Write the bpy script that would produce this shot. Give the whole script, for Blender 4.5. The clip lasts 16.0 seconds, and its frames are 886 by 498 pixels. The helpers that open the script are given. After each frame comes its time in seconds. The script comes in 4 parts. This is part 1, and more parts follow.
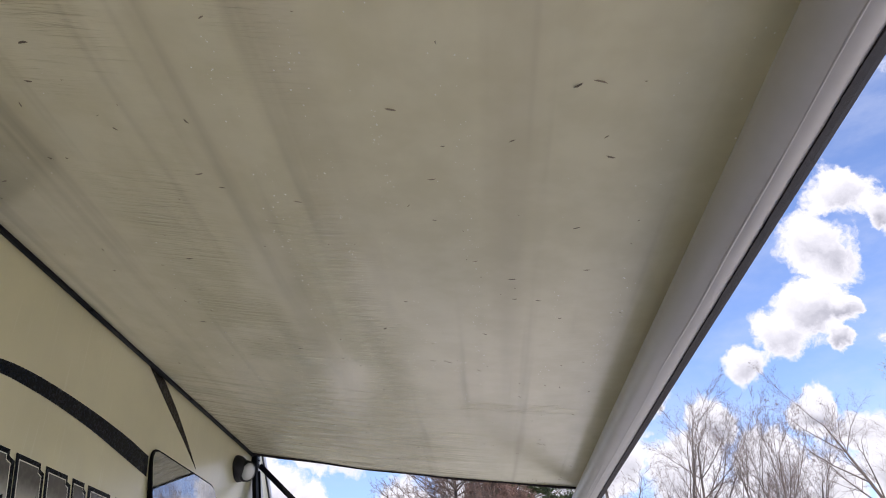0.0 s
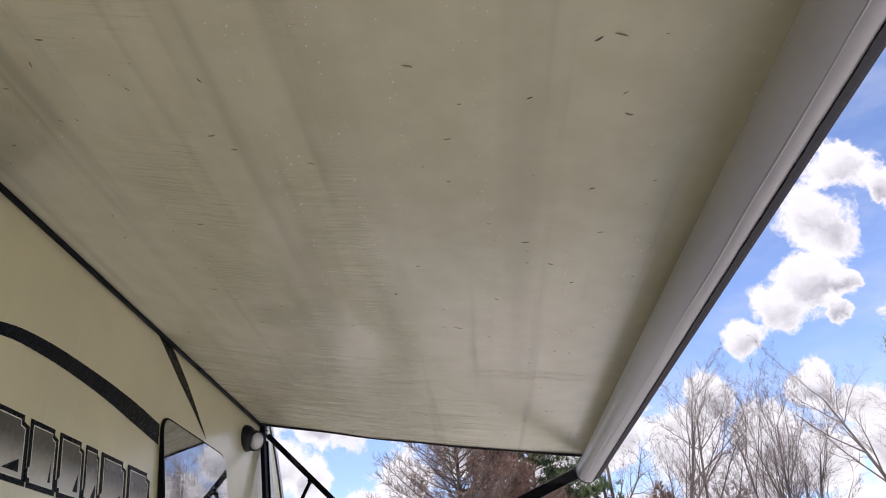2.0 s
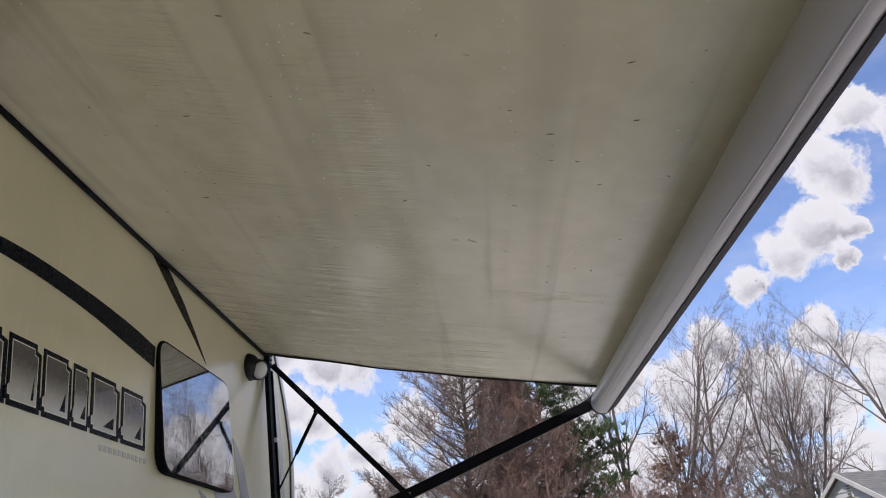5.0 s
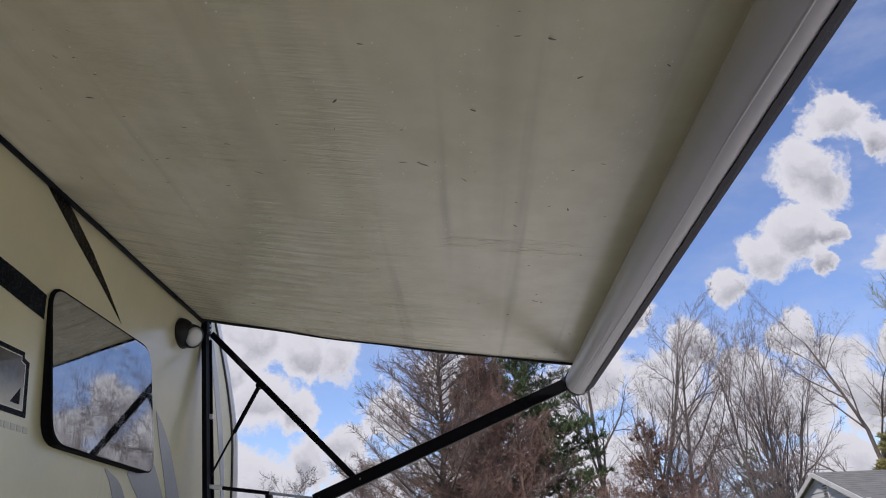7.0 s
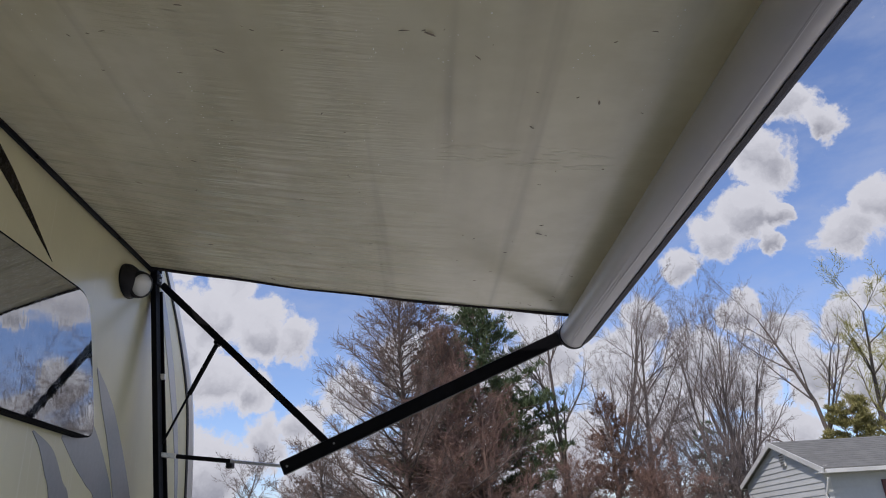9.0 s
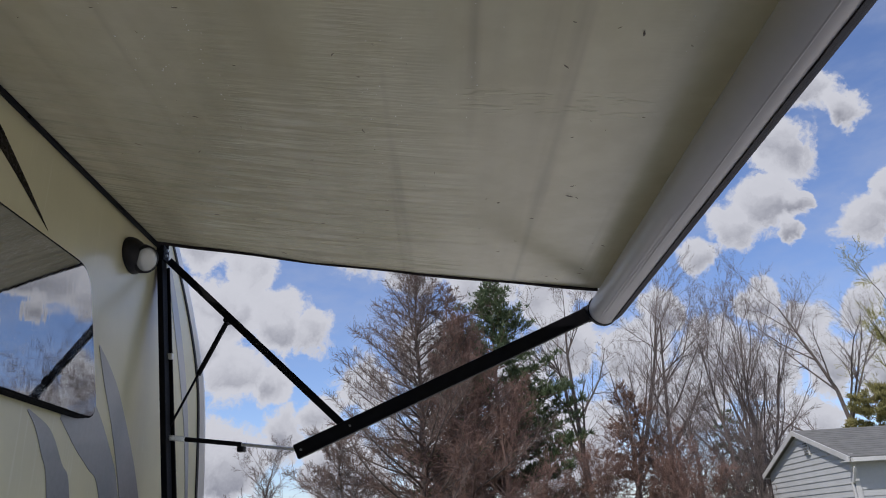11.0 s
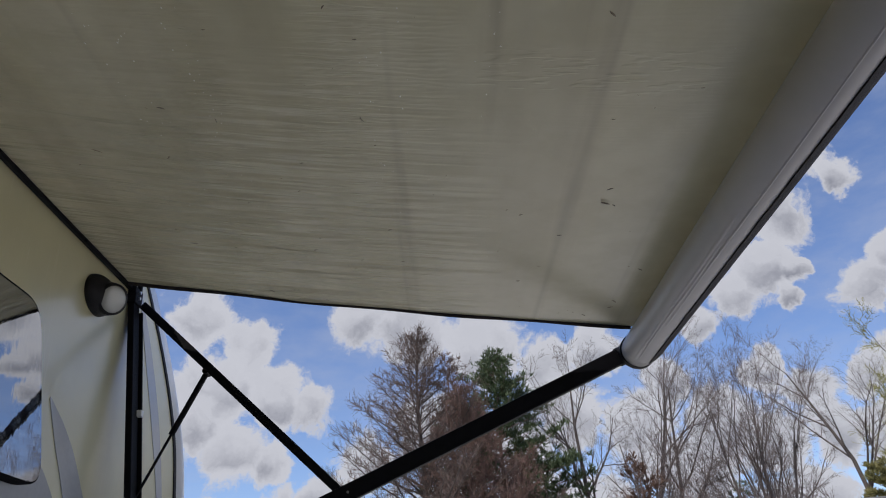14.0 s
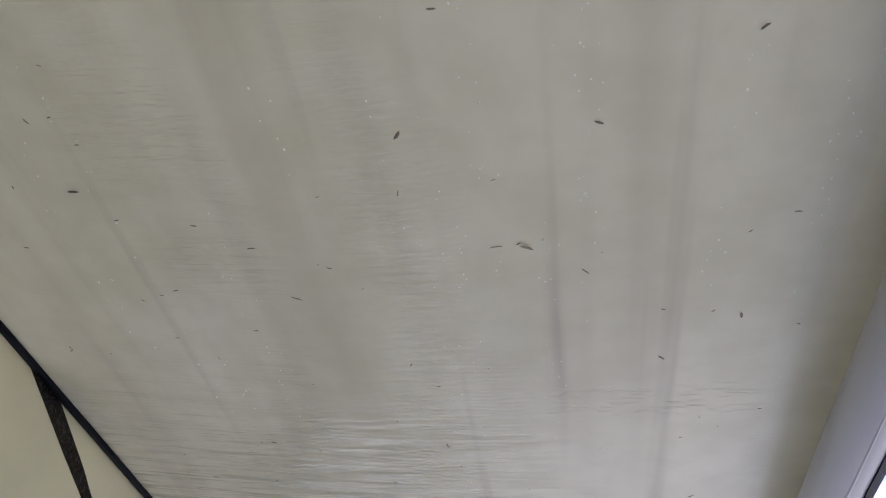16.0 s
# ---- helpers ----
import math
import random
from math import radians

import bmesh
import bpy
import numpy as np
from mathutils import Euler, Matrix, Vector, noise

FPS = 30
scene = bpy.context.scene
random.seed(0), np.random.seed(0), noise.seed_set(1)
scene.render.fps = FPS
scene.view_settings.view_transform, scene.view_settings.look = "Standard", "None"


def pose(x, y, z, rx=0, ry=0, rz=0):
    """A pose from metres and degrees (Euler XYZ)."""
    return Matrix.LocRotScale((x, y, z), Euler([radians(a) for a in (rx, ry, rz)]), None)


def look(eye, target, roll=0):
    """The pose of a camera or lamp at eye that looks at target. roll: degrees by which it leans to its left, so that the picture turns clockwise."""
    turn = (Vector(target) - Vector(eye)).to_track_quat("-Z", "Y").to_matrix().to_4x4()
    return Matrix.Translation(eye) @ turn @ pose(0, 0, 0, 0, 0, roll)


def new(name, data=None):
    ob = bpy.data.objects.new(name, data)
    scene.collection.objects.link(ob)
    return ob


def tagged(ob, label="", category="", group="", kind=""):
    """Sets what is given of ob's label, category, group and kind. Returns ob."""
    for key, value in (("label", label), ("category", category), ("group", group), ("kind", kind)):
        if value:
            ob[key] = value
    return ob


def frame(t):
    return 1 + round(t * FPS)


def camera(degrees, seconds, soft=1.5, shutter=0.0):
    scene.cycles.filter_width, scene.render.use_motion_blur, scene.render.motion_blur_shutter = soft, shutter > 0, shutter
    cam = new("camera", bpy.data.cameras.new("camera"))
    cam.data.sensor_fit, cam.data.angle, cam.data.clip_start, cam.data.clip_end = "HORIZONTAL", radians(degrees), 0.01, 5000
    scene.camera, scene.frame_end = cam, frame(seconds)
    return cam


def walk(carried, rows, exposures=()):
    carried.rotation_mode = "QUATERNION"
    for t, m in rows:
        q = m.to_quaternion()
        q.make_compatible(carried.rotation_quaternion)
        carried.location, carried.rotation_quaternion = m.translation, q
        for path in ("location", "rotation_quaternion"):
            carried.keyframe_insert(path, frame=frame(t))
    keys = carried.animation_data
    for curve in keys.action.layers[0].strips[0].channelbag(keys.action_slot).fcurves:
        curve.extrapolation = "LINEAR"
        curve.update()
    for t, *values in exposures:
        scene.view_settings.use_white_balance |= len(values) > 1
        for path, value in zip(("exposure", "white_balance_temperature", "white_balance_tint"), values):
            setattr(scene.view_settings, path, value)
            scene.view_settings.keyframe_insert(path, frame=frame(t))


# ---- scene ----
cam = camera(63.5, 16.0, soft=1.05)
PATH = [
    (0, (1.705, 0.695, 1.773), (1.646, 2.416, 2.79), -2.8),
    (0.5, (1.691, 0.709, 1.763), (1.633, 2.439, 2.765), -3.1),
    (1, (1.671, 0.718, 1.774), (1.613, 2.459, 2.756), -3.0),
    (1.5, (1.662, 0.726, 1.764), (1.602, 2.475, 2.732), -3.0),
    (2, (1.656, 0.722, 1.742), (1.594, 2.476, 2.701), -3.1),
    (2.5, (1.642, 0.73, 1.74), (1.577, 2.492, 2.683), -2.9),
    (3, (1.628, 0.753, 1.734), (1.551, 2.527, 2.654), -2.6),
    (3.5, (1.635, 0.781, 1.731), (1.532, 2.568, 2.623), -2.3),
    (6, (1.601, 1.26, 1.719), (1.53, 3.087, 2.528), -2.6),
    (6.5, (1.617, 1.409, 1.723), (1.569, 3.237, 2.533), -2.0),
    (7, (1.71, 1.622, 1.733), (1.665, 3.45, 2.543), -1.7),
    (7.5, (1.714, 1.765, 1.724), (1.671, 3.596, 2.528), -1.7),
    (8, (1.616, 1.941, 1.713), (1.606, 3.778, 2.506), -2.2),
    (8.5, (1.553, 2.07, 1.707), (1.591, 3.914, 2.482), -2.8),
    (9, (1.549, 2.143, 1.712), (1.62, 3.994, 2.467), -3.1),
    (9.5, (1.568, 2.2, 1.705), (1.635, 4.057, 2.446), -3.1),
    (10, (1.569, 2.235, 1.708), (1.594, 4.097, 2.436), -3.0),
    (12.5, (1.446, 2.829, 1.692), (1.488, 4.673, 2.465), -2.7),
    (13, (1.454, 2.949, 1.688), (1.524, 4.781, 2.489), -3.0),
    (13.5, (1.46, 2.958, 1.681), (1.531, 4.768, 2.528), -3.6),
    (14, (1.472, 2.888, 1.712), (1.512, 4.665, 2.629), -4.2),
    (14.5, (1.472, 2.794, 1.742), (1.472, 4.497, 2.792), -5.0),
    (15, (1.555, 2.753, 1.782), (1.498, 4.344, 2.992), -5.4),
    (15.5, (1.581, 2.692, 1.771), (1.472, 4.16, 3.124), -4.5),
    (16, (1.531, 2.543, 1.749), (1.389, 3.893, 3.218), -3.1),
]
# exposure follows the clip's own camera
EXPOSURES = [(0.0, 0.60, 6650, 16), (1.5, 0.58, 6800, 17), (3.5, 0.46, 6800, 16), (6.0, 0.14, 6650, 15), (9.0, -0.12, 6500, 14),
             (12.5, -0.24, 6450, 12), (14.0, -0.28, 6450, 12), (14.5, -0.28, 6450, 13), (15.0, 0.46, 7000, 14), (15.5, 0.86, 5850, 17), (16.0, 1.04, 5850, 20)]
walk(cam, [(t, look(eye, target, roll)) for t, eye, target, roll in PATH], EXPOSURES)

# ---- world: blue spring sky with broken cumulus ----
SUN_ELEV, SUN_AZ = 52.0, 228.0      # azimuth clockwise from +y; the sun stands behind the camera and a little behind the trailer
world = bpy.data.worlds.new("sky")
scene.world = world
world.use_nodes = True


class Nodes:
    """Small helper to wire node trees."""

    def __init__(self, tree):
        self.t, self.n, self.l = tree, tree.nodes, tree.links

    def add(self, kind, **props):
        node = self.n.new(kind)
        for key, value in props.items():
            if key == "operation":
                node.operation = value
            elif key == "blend_type":
                node.blend_type = value
            elif key == "data_type":
                node.data_type = value
        return node

    def put(self, sock, value):
        if isinstance(value, bpy.types.NodeSocket):
            self.l.new(value, sock)
        else:
            sock.default_value = value

    def math(self, op, a, b=0.0, c=None, clamp=False):
        node = self.add("ShaderNodeMath", operation=op)
        node.use_clamp = clamp
        self.put(node.inputs[0], a)
        self.put(node.inputs[1], b)
        if c is not None:
            self.put(node.inputs[2], c)
        return node.outputs[0]

    def vec(self, op, a, b=(0, 0, 0)):
        node = self.add("ShaderNodeVectorMath", operation=op)
        self.put(node.inputs[0], a)
        if op == "SCALE":
            self.put(node.inputs[3], b)
        else:
            self.put(node.inputs[1], b)
        return node.outputs["Value"] if op in ("DISTANCE", "DOT_PRODUCT", "LENGTH") else node.outputs[0]

    def step(self, x, lo, hi, a=0.0, b=1.0):
        node = self.n.new("ShaderNodeMapRange")
        node.interpolation_type = "SMOOTHSTEP"
        for i, v in enumerate((x, lo, hi, a, b)):
            self.put(node.inputs[i], v)
        return node.outputs[0]

    def noise(self, vector, scale, detail=4.0, rough=0.55, colour=False, distortion=0.0):
        node = self.n.new("ShaderNodeTexNoise")
        self.put(node.inputs["Vector"], vector)
        node.inputs["Scale"].default_value = scale
        node.inputs["Detail"].default_value = detail
        node.inputs["Roughness"].default_value = rough
        node.inputs["Distortion"].default_value = distortion
        return node.outputs["Color" if colour else "Fac"]

    def mix(self, fac, a, b, blend="MIX"):
        node = self.n.new("ShaderNodeMix")
        node.data_type, node.blend_type = "RGBA", blend
        self.put(node.inputs[0], fac)
        for sock, v in ((node.inputs[6], a), (node.inputs[7], b)):
            self.put(sock, (*v, 1.0) if isinstance(v, tuple) and len(v) == 3 else v)
        return node.outputs[2]

    def mapping(self, vector, scale=(1, 1, 1), rot=(0, 0, 0)):
        node = self.n.new("ShaderNodeMapping")
        self.put(node.inputs["Vector"], vector)
        node.inputs["Scale"].default_value = scale
        node.inputs["Rotation"].default_value = rot
        return node.outputs[0]


def build_sky():
    w = Nodes(world.node_tree)
    w.n.clear()
    out, bg = w.n.new("ShaderNodeOutputWorld"), w.n.new("ShaderNodeBackground")
    sky = w.n.new("ShaderNodeTexSky")
    sky.sky_type, sky.sun_disc = "NISHITA", False
    sky.sun_elevation, sky.sun_rotation = radians(SUN_ELEV), radians(SUN_AZ)
    sky.air_density, sky.dust_density, sky.ozone_density = 1.0, 0.3, 2.0
    way = w.n.new("ShaderNodeTexCoord").outputs["Generated"]
    warp = w.vec("SUBTRACT", w.noise(way, 11.0, 5.0, 0.62, True), (0.5, 0.5, 0.5))
    bent = w.vec("ADD", way, w.vec("SCALE", warp, 0.075))
    # heaps of cumulus: direction and angular radius
    heaps = [((-0.304, 0.876, 0.374), 0.057), ((-0.25, 0.906, 0.342), 0.051), ((-0.286, 0.913, 0.291), 0.069), ((-0.216, 0.938, 0.272), 0.055), ((-0.176, 0.949, 0.261), 0.036),
             ((-0.272, 0.938, 0.213), 0.057), ((-0.223, 0.956, 0.192), 0.038), ((-0.313, 0.919, 0.24), 0.045), ((-0.283, 0.954, 0.101), 0.058), ((-0.201, 0.97, 0.134), 0.045),
             ((-0.158, 0.976, 0.151), 0.039), ((-0.098, 0.976, 0.194), 0.044), ((-0.108, 0.922, 0.372), 0.049), ((-0.031, 0.934, 0.356), 0.066), ((0.07, 0.943, 0.326), 0.066),
             ((0.154, 0.945, 0.29), 0.061), ((0.216, 0.926, 0.31), 0.044), ((0.181, 0.957, 0.228), 0.064), ((0.259, 0.943, 0.206), 0.062), ((0.422, 0.828, 0.37), 0.054),
             ((0.387, 0.854, 0.348), 0.045), ((0.454, 0.815, 0.359), 0.028), ((0.35, 0.88, 0.32), 0.034), ((0.457, 0.828, 0.324), 0.018), ((0.5, 0.739, 0.452), 0.024),
             ((0.525, 0.788, 0.321), 0.043), ((0.555, 0.756, 0.346), 0.045), ((0.546, 0.801, 0.246), 0.032), ((0.419, 0.872, 0.252), 0.035), ((0.354, 0.913, 0.203), 0.052),
             ((0.46, 0.858, 0.228), 0.038), ((0.509, 0.831, 0.225), 0.033), ((0.296, 0.917, 0.267), 0.035), ((0.413, 0.895, 0.167), 0.049), ((0.477, 0.862, 0.171), 0.047),
             ((0.315, 0.938, 0.144), 0.067), ((0.434, 0.895, 0.104), 0.061), ((0.102, 0.977, 0.19), 0.072), ((-0.012, 0.973, 0.232), 0.057), ((-0.129, 0.988, 0.083), 0.068),
             ((0.527, 0.835, 0.157), 0.051), ((0.17, 0.981, 0.098), 0.091), ((0.006, 0.994, 0.106), 0.093), ((0.461, 0.747, 0.48), 0.04), ((0.44, 0.786, 0.433), 0.052),
             ((-0.5, 0.83, 0.25), 0.22), ((0.8, 0.55, 0.3), 0.16), ((0.8, 0.2, 0.55), 0.3), ((0.3, 0.1, 0.95), 0.25), ((0.9, -0.3, 0.3), 0.3),
             ((0.3, -0.8, 0.5), 0.35), ((-0.4, -0.8, 0.4), 0.3), ((-0.9, 0.2, 0.4), 0.25), ((-0.5, 0.3, 0.8), 0.2), ((0.1, 0.55, 0.83), 0.2)]
    field = crown = None
    for c, r in heaps:
        c = Vector(c).normalized()
        d = w.step(w.vec("DISTANCE", bent, tuple(c)), r * 0.25, r * 1.35, 1.0, 0.0)
        u = w.step(w.vec("DISTANCE", bent, tuple(c + Vector((0.0, 0.0, r * 0.55)))), r * 0.35, r * 1.5, 1.0, 0.0)
        field = d if field is None else w.math("MAXIMUM", field, d)
        crown = u if crown is None else w.math("MAXIMUM", crown, u)
    fine = w.noise(bent, 15.0, 12.0, 0.64)
    above = w.noise(w.vec("ADD", bent, (0.003, 0.0, 0.016)), 15.0, 6.0, 0.6)
    density = w.math("SUBTRACT", w.math("ADD", field, w.math("MULTIPLY", w.math("SUBTRACT", fine, 0.5), 2.5)), 0.40)
    cover = w.step(density, -0.10, 0.30)
    billow = w.math("MULTIPLY", w.math("SUBTRACT", w.noise(bent, 7.0, 6.0, 0.6), 0.44), 1.7)
    under = w.math("MULTIPLY", w.math("SUBTRACT", field, crown), 1.5)
    relief = w.math("MULTIPLY", w.math("SUBTRACT", above, fine), 1.6)
    shade = w.math("ADD", w.math("ADD", under, billow), relief, clamp=True)
    thick = w.math("MULTIPLY", w.step(density, 0.05, 0.75), w.math("ADD", w.math("MULTIPLY", shade, 0.85), 0.10, clamp=True))
    cloud = w.mix(thick, (0.69, 0.71, 0.77), (0.29, 0.305, 0.365))
    veil = w.math("MULTIPLY", w.step(w.noise(w.mapping(way, (2.0, 2.0, 5.0)), 2.4, 7.0, 0.6), 0.40, 0.72), 0.30)
    blue = w.mix(veil, w.vec("MULTIPLY", sky.outputs[0], (0.135, 0.142, 0.172)), (0.57, 0.62, 0.74))
    w.put(bg.inputs["Color"], w.mix(cover, blue, cloud))
    bg.inputs["Strength"].default_value = 1.0
    w.l.new(bg.outputs[0], out.inputs[0])


build_sky()
sun = new("sun", bpy.data.lights.new("sun", "SUN"))
sun.data.energy, sun.data.angle, sun.data.color = 4.6, radians(0.53), (1.0, 0.95, 0.88)
_a, _e = radians(SUN_AZ), radians(SUN_ELEV)
sun.matrix_world = look((0, 0, 30), Vector((0, 0, 30)) - Vector((math.sin(_a) * math.cos(_e), math.cos(_a) * math.cos(_e), math.sin(_e))))

# ---- materials ----


def material(name):
    m = bpy.data.materials.new(name)
    m.use_nodes = True
    return m, Nodes(m.node_tree), m.node_tree.nodes["Principled BSDF"]


def plain(name, colour, rough=0.5, metal=0.0, vary=0.15, scale=8.0, bump=0.0, coat=0.0, dirt=None, dirt_amount=0.0, ior=1.5):
    """A painted, plastic or metal surface with grain, stains and fine relief."""
    m, w, b = material(name)
    co = w.n.new("ShaderNodeTexCoord").outputs["Object"]
    big, fine = w.noise(co, scale, 5.0), w.noise(co, scale * 14, 3.0)
    v = w.math("ADD", w.math("MULTIPLY", big, 0.7), w.math("MULTIPLY", fine, 0.3))
    lo, hi = tuple(c * (1 - vary) for c in colour), tuple(min(1, c * (1 + vary)) for c in colour)
    col = w.mix(w.step(v, 0.3, 0.7), lo, hi)
    if dirt:
        col = w.mix(w.math("MULTIPLY", w.step(w.noise(co, scale * 0.6, 6.0), 0.5, 0.75), dirt_amount), col, dirt)
    w.put(b.inputs["Base Color"], col)
    w.put(b.inputs["Roughness"], w.step(fine, 0.2, 0.8, max(0.02, rough - 0.08), min(1, rough + 0.08)))
    b.inputs["Metallic"].default_value = metal
    b.inputs["IOR"].default_value = ior
    b.inputs["Coat Weight"].default_value = coat
    b.inputs["Coat Roughness"].default_value = 0.08
    if bump:
        n = w.n.new("ShaderNodeBump")
        n.inputs["Strength"].default_value, n.inputs["Distance"].default_value = bump, 0.004
        w.put(n.inputs["Height"], fine)
        w.put(b.inputs["Normal"], n.outputs[0])
    return m


def gelcoat(name, colour, streaks):
    """Glossy fibreglass with run marks of dried water and a faint orange peel."""
    m, w, b = material(name)
    co = w.n.new("ShaderNodeTexCoord").outputs["Object"]
    runs = w.noise(w.mapping(co, (1, 60, 2.2)), 1.0, 5.0, 0.6)
    patch = w.step(w.noise(co, 1.3, 3.0), 0.40, 0.62)
    run = w.math("MULTIPLY", w.step(runs, 0.57, 0.66), w.math("MULTIPLY", patch, streaks))
    tone = w.noise(co, 2.2, 4.0)
    base = w.mix(w.step(tone, 0.3, 0.7), tuple(c * 0.93 for c in colour), tuple(min(1, c * 1.06) for c in colour))
    w.put(b.inputs["Base Color"], w.mix(run, base, (0.86, 0.85, 0.78)))
    w.put(b.inputs["Roughness"], w.step(w.noise(w.mapping(co, (1, 18, 3)), 1.0, 4.0), 0.35, 0.75, 0.10, 0.26))
    b.inputs["IOR"].default_value = 1.5
    b.inputs["Coat Weight"].default_value = 1.0
    b.inputs["Coat IOR"].default_value = 2.5
    b.inputs["Coat Roughness"].default_value = 0.32
    n = w.n.new("ShaderNodeBump")
    n.inputs["Strength"].default_value, n.inputs["Distance"].default_value = 0.12, 0.004
    w.put(n.inputs["Height"], w.math("ADD", w.noise(co, 30.0, 2.0), w.math("MULTIPLY", run, 0.6)))
    w.put(b.inputs["Normal"], n.outputs[0])
    return m


def awning_vinyl():
    """Translucent, slightly glossy vinyl: dirt bands along its length, fine cross ripples, water spots."""
    m, w, b = material("awning_vinyl")
    co = w.n.new("ShaderNodeTexCoord").outputs["Object"]
    bands = w.noise(w.mapping(co, (3.6, 0.16, 1)), 1.0, 3.0, 0.5)
    narrow = w.noise(w.mapping(co, (8.0, 0.28, 1)), 1.0, 3.0, 0.5)
    patch = w.noise(co, 1.7, 3.0, 0.5)
    stain = w.math("MULTIPLY", w.step(bands, 0.5, 0.75), 0.36)
    stain = w.math("ADD", stain, w.math("MULTIPLY", w.math("MULTIPLY", w.step(narrow, 0.54, 0.78), patch), 1.4), clamp=True)
    mott = w.noise(co, 7.0, 3.0, 0.55)
    clean = w.mix(w.step(mott, 0.3, 0.7), (0.60, 0.55, 0.375), (0.655, 0.605, 0.425))
    col = w.mix(stain, clean, (0.40, 0.35, 0.25))
    w.put(b.inputs["Base Color"], col)
    b.inputs["Roughness"].default_value = 0.235
    b.inputs["IOR"].default_value = 1.55
    sep = w.n.new("ShaderNodeSeparateXYZ")
    w.put(sep.inputs[0], co)
    # cross ripples: crests lie across the cloth, grouped in patches
    wav = w.n.new("ShaderNodeTexWave")
    wav.bands_direction = "Y"
    w.put(wav.inputs["Vector"], w.mapping(co, (0.30, 1, 1)))
    wav.inputs["Scale"].default_value = 17.0
    wav.inputs["Distortion"].default_value = 5.0
    wav.inputs["Detail"].default_value = 1.5
    wav.inputs["Detail Scale"].default_value = 2.2
    amp = w.math("MULTIPLY", w.step(w.noise(w.mapping(co, (2.6, 0.55, 1)), 1.0, 3.0), 0.46, 0.70), w.math("MULTIPLY", w.math("ADD", 0.25, bands), w.step(sep.outputs[0], 2.1, 1.3, 0.25, 1.0)))
    fold = w.noise(w.mapping(co, (1.2, 7.0, 1)), 1.0, 3.0, 0.5)
    near_corner = w.math("MULTIPLY", w.step(sep.outputs[1], 3.9, 5.4), w.step(sep.outputs[0], 1.9, 0.9))
    h = w.math("ADD", w.math("MULTIPLY", wav.outputs["Fac"], w.math("MULTIPLY", amp, 0.05)), w.math("MULTIPLY", w.math("MULTIPLY", fold, near_corner), 3.2))
    # two lanes of tight ripples run the length of the cloth
    drift = w.math("ADD", sep.outputs[0], w.math("MULTIPLY", w.math("SUBTRACT", w.noise(w.mapping(co, (0.2, 0.7, 1)), 1.0, 3.0), 0.5), 0.55))
    lanes = w.math("MAXIMUM", w.step(w.math("ABSOLUTE", w.math("SUBTRACT", drift, 0.74)), 0.06, 0.26, 1.0, 0.0), w.math("MULTIPLY", w.step(w.math("ABSOLUTE", w.math("SUBTRACT", drift, 1.22)), 0.03, 0.18, 1.0, 0.0), 0.75))
    lanes = w.math("MULTIPLY", lanes, w.step(w.noise(w.mapping(co, (1.2, 1.6, 1)), 1.0, 3.0), 0.36, 0.60))
    tight = w.noise(w.mapping(co, (5.0, 46.0, 1)), 1.0, 3.0, 0.55, distortion=0.4)
    h = w.math("ADD", h, w.math("MULTIPLY", w.math("MULTIPLY", tight, lanes), 0.85))
    # long creases by the front corner, and a crinkled strip near the roller
    crease = w.noise(w.mapping(co, (1.3, 19.0, 1), (0, 0, 0.10)), 1.0, 3.0, 0.5)
    h = w.math("ADD", h, w.math("MULTIPLY", w.math("MULTIPLY", crease, near_corner), 2.2))
    strip = w.math("MULTIPLY", w.math("MULTIPLY", w.step(sep.outputs[1], 4.20, 4.28), w.step(sep.outputs[1], 4.42, 4.34)), w.math("MULTIPLY", w.step(sep.outputs[0], 1.5, 1.8), w.step(sep.outputs[0], 2.3, 2.1)))
    crinkle = w.step(w.noise(w.mapping(co, (11, 48, 1)), 1.0, 1.0), 0.52, 0.66)
    h = w.math("ADD", h, w.math("MULTIPLY", w.math("MULTIPLY", crinkle, strip), 0.10))
    n = w.n.new("ShaderNodeBump")
    n.inputs["Strength"].default_value, n.inputs["Distance"].default_value = 1.0, 0.020
    w.put(n.inputs["Height"], h)
    w.put(b.inputs["Normal"], n.outputs[0])
    tr = w.n.new("ShaderNodeBsdfTranslucent")
    w.put(tr.inputs["Color"], w.mix(0.75, col, (0.84, 0.82, 0.72), "MULTIPLY"))
    mx = w.n.new("ShaderNodeMixShader")
    mx.inputs[0].default_value = 0.012
    out = [x for x in w.n if x.bl_idname == "ShaderNodeOutputMaterial"][0]
    w.l.new(b.outputs[0], mx.inputs[1])
    w.l.new(tr.outputs[0], mx.inputs[2])
    w.l.new(mx.outputs[0], out.inputs[0])
    return m


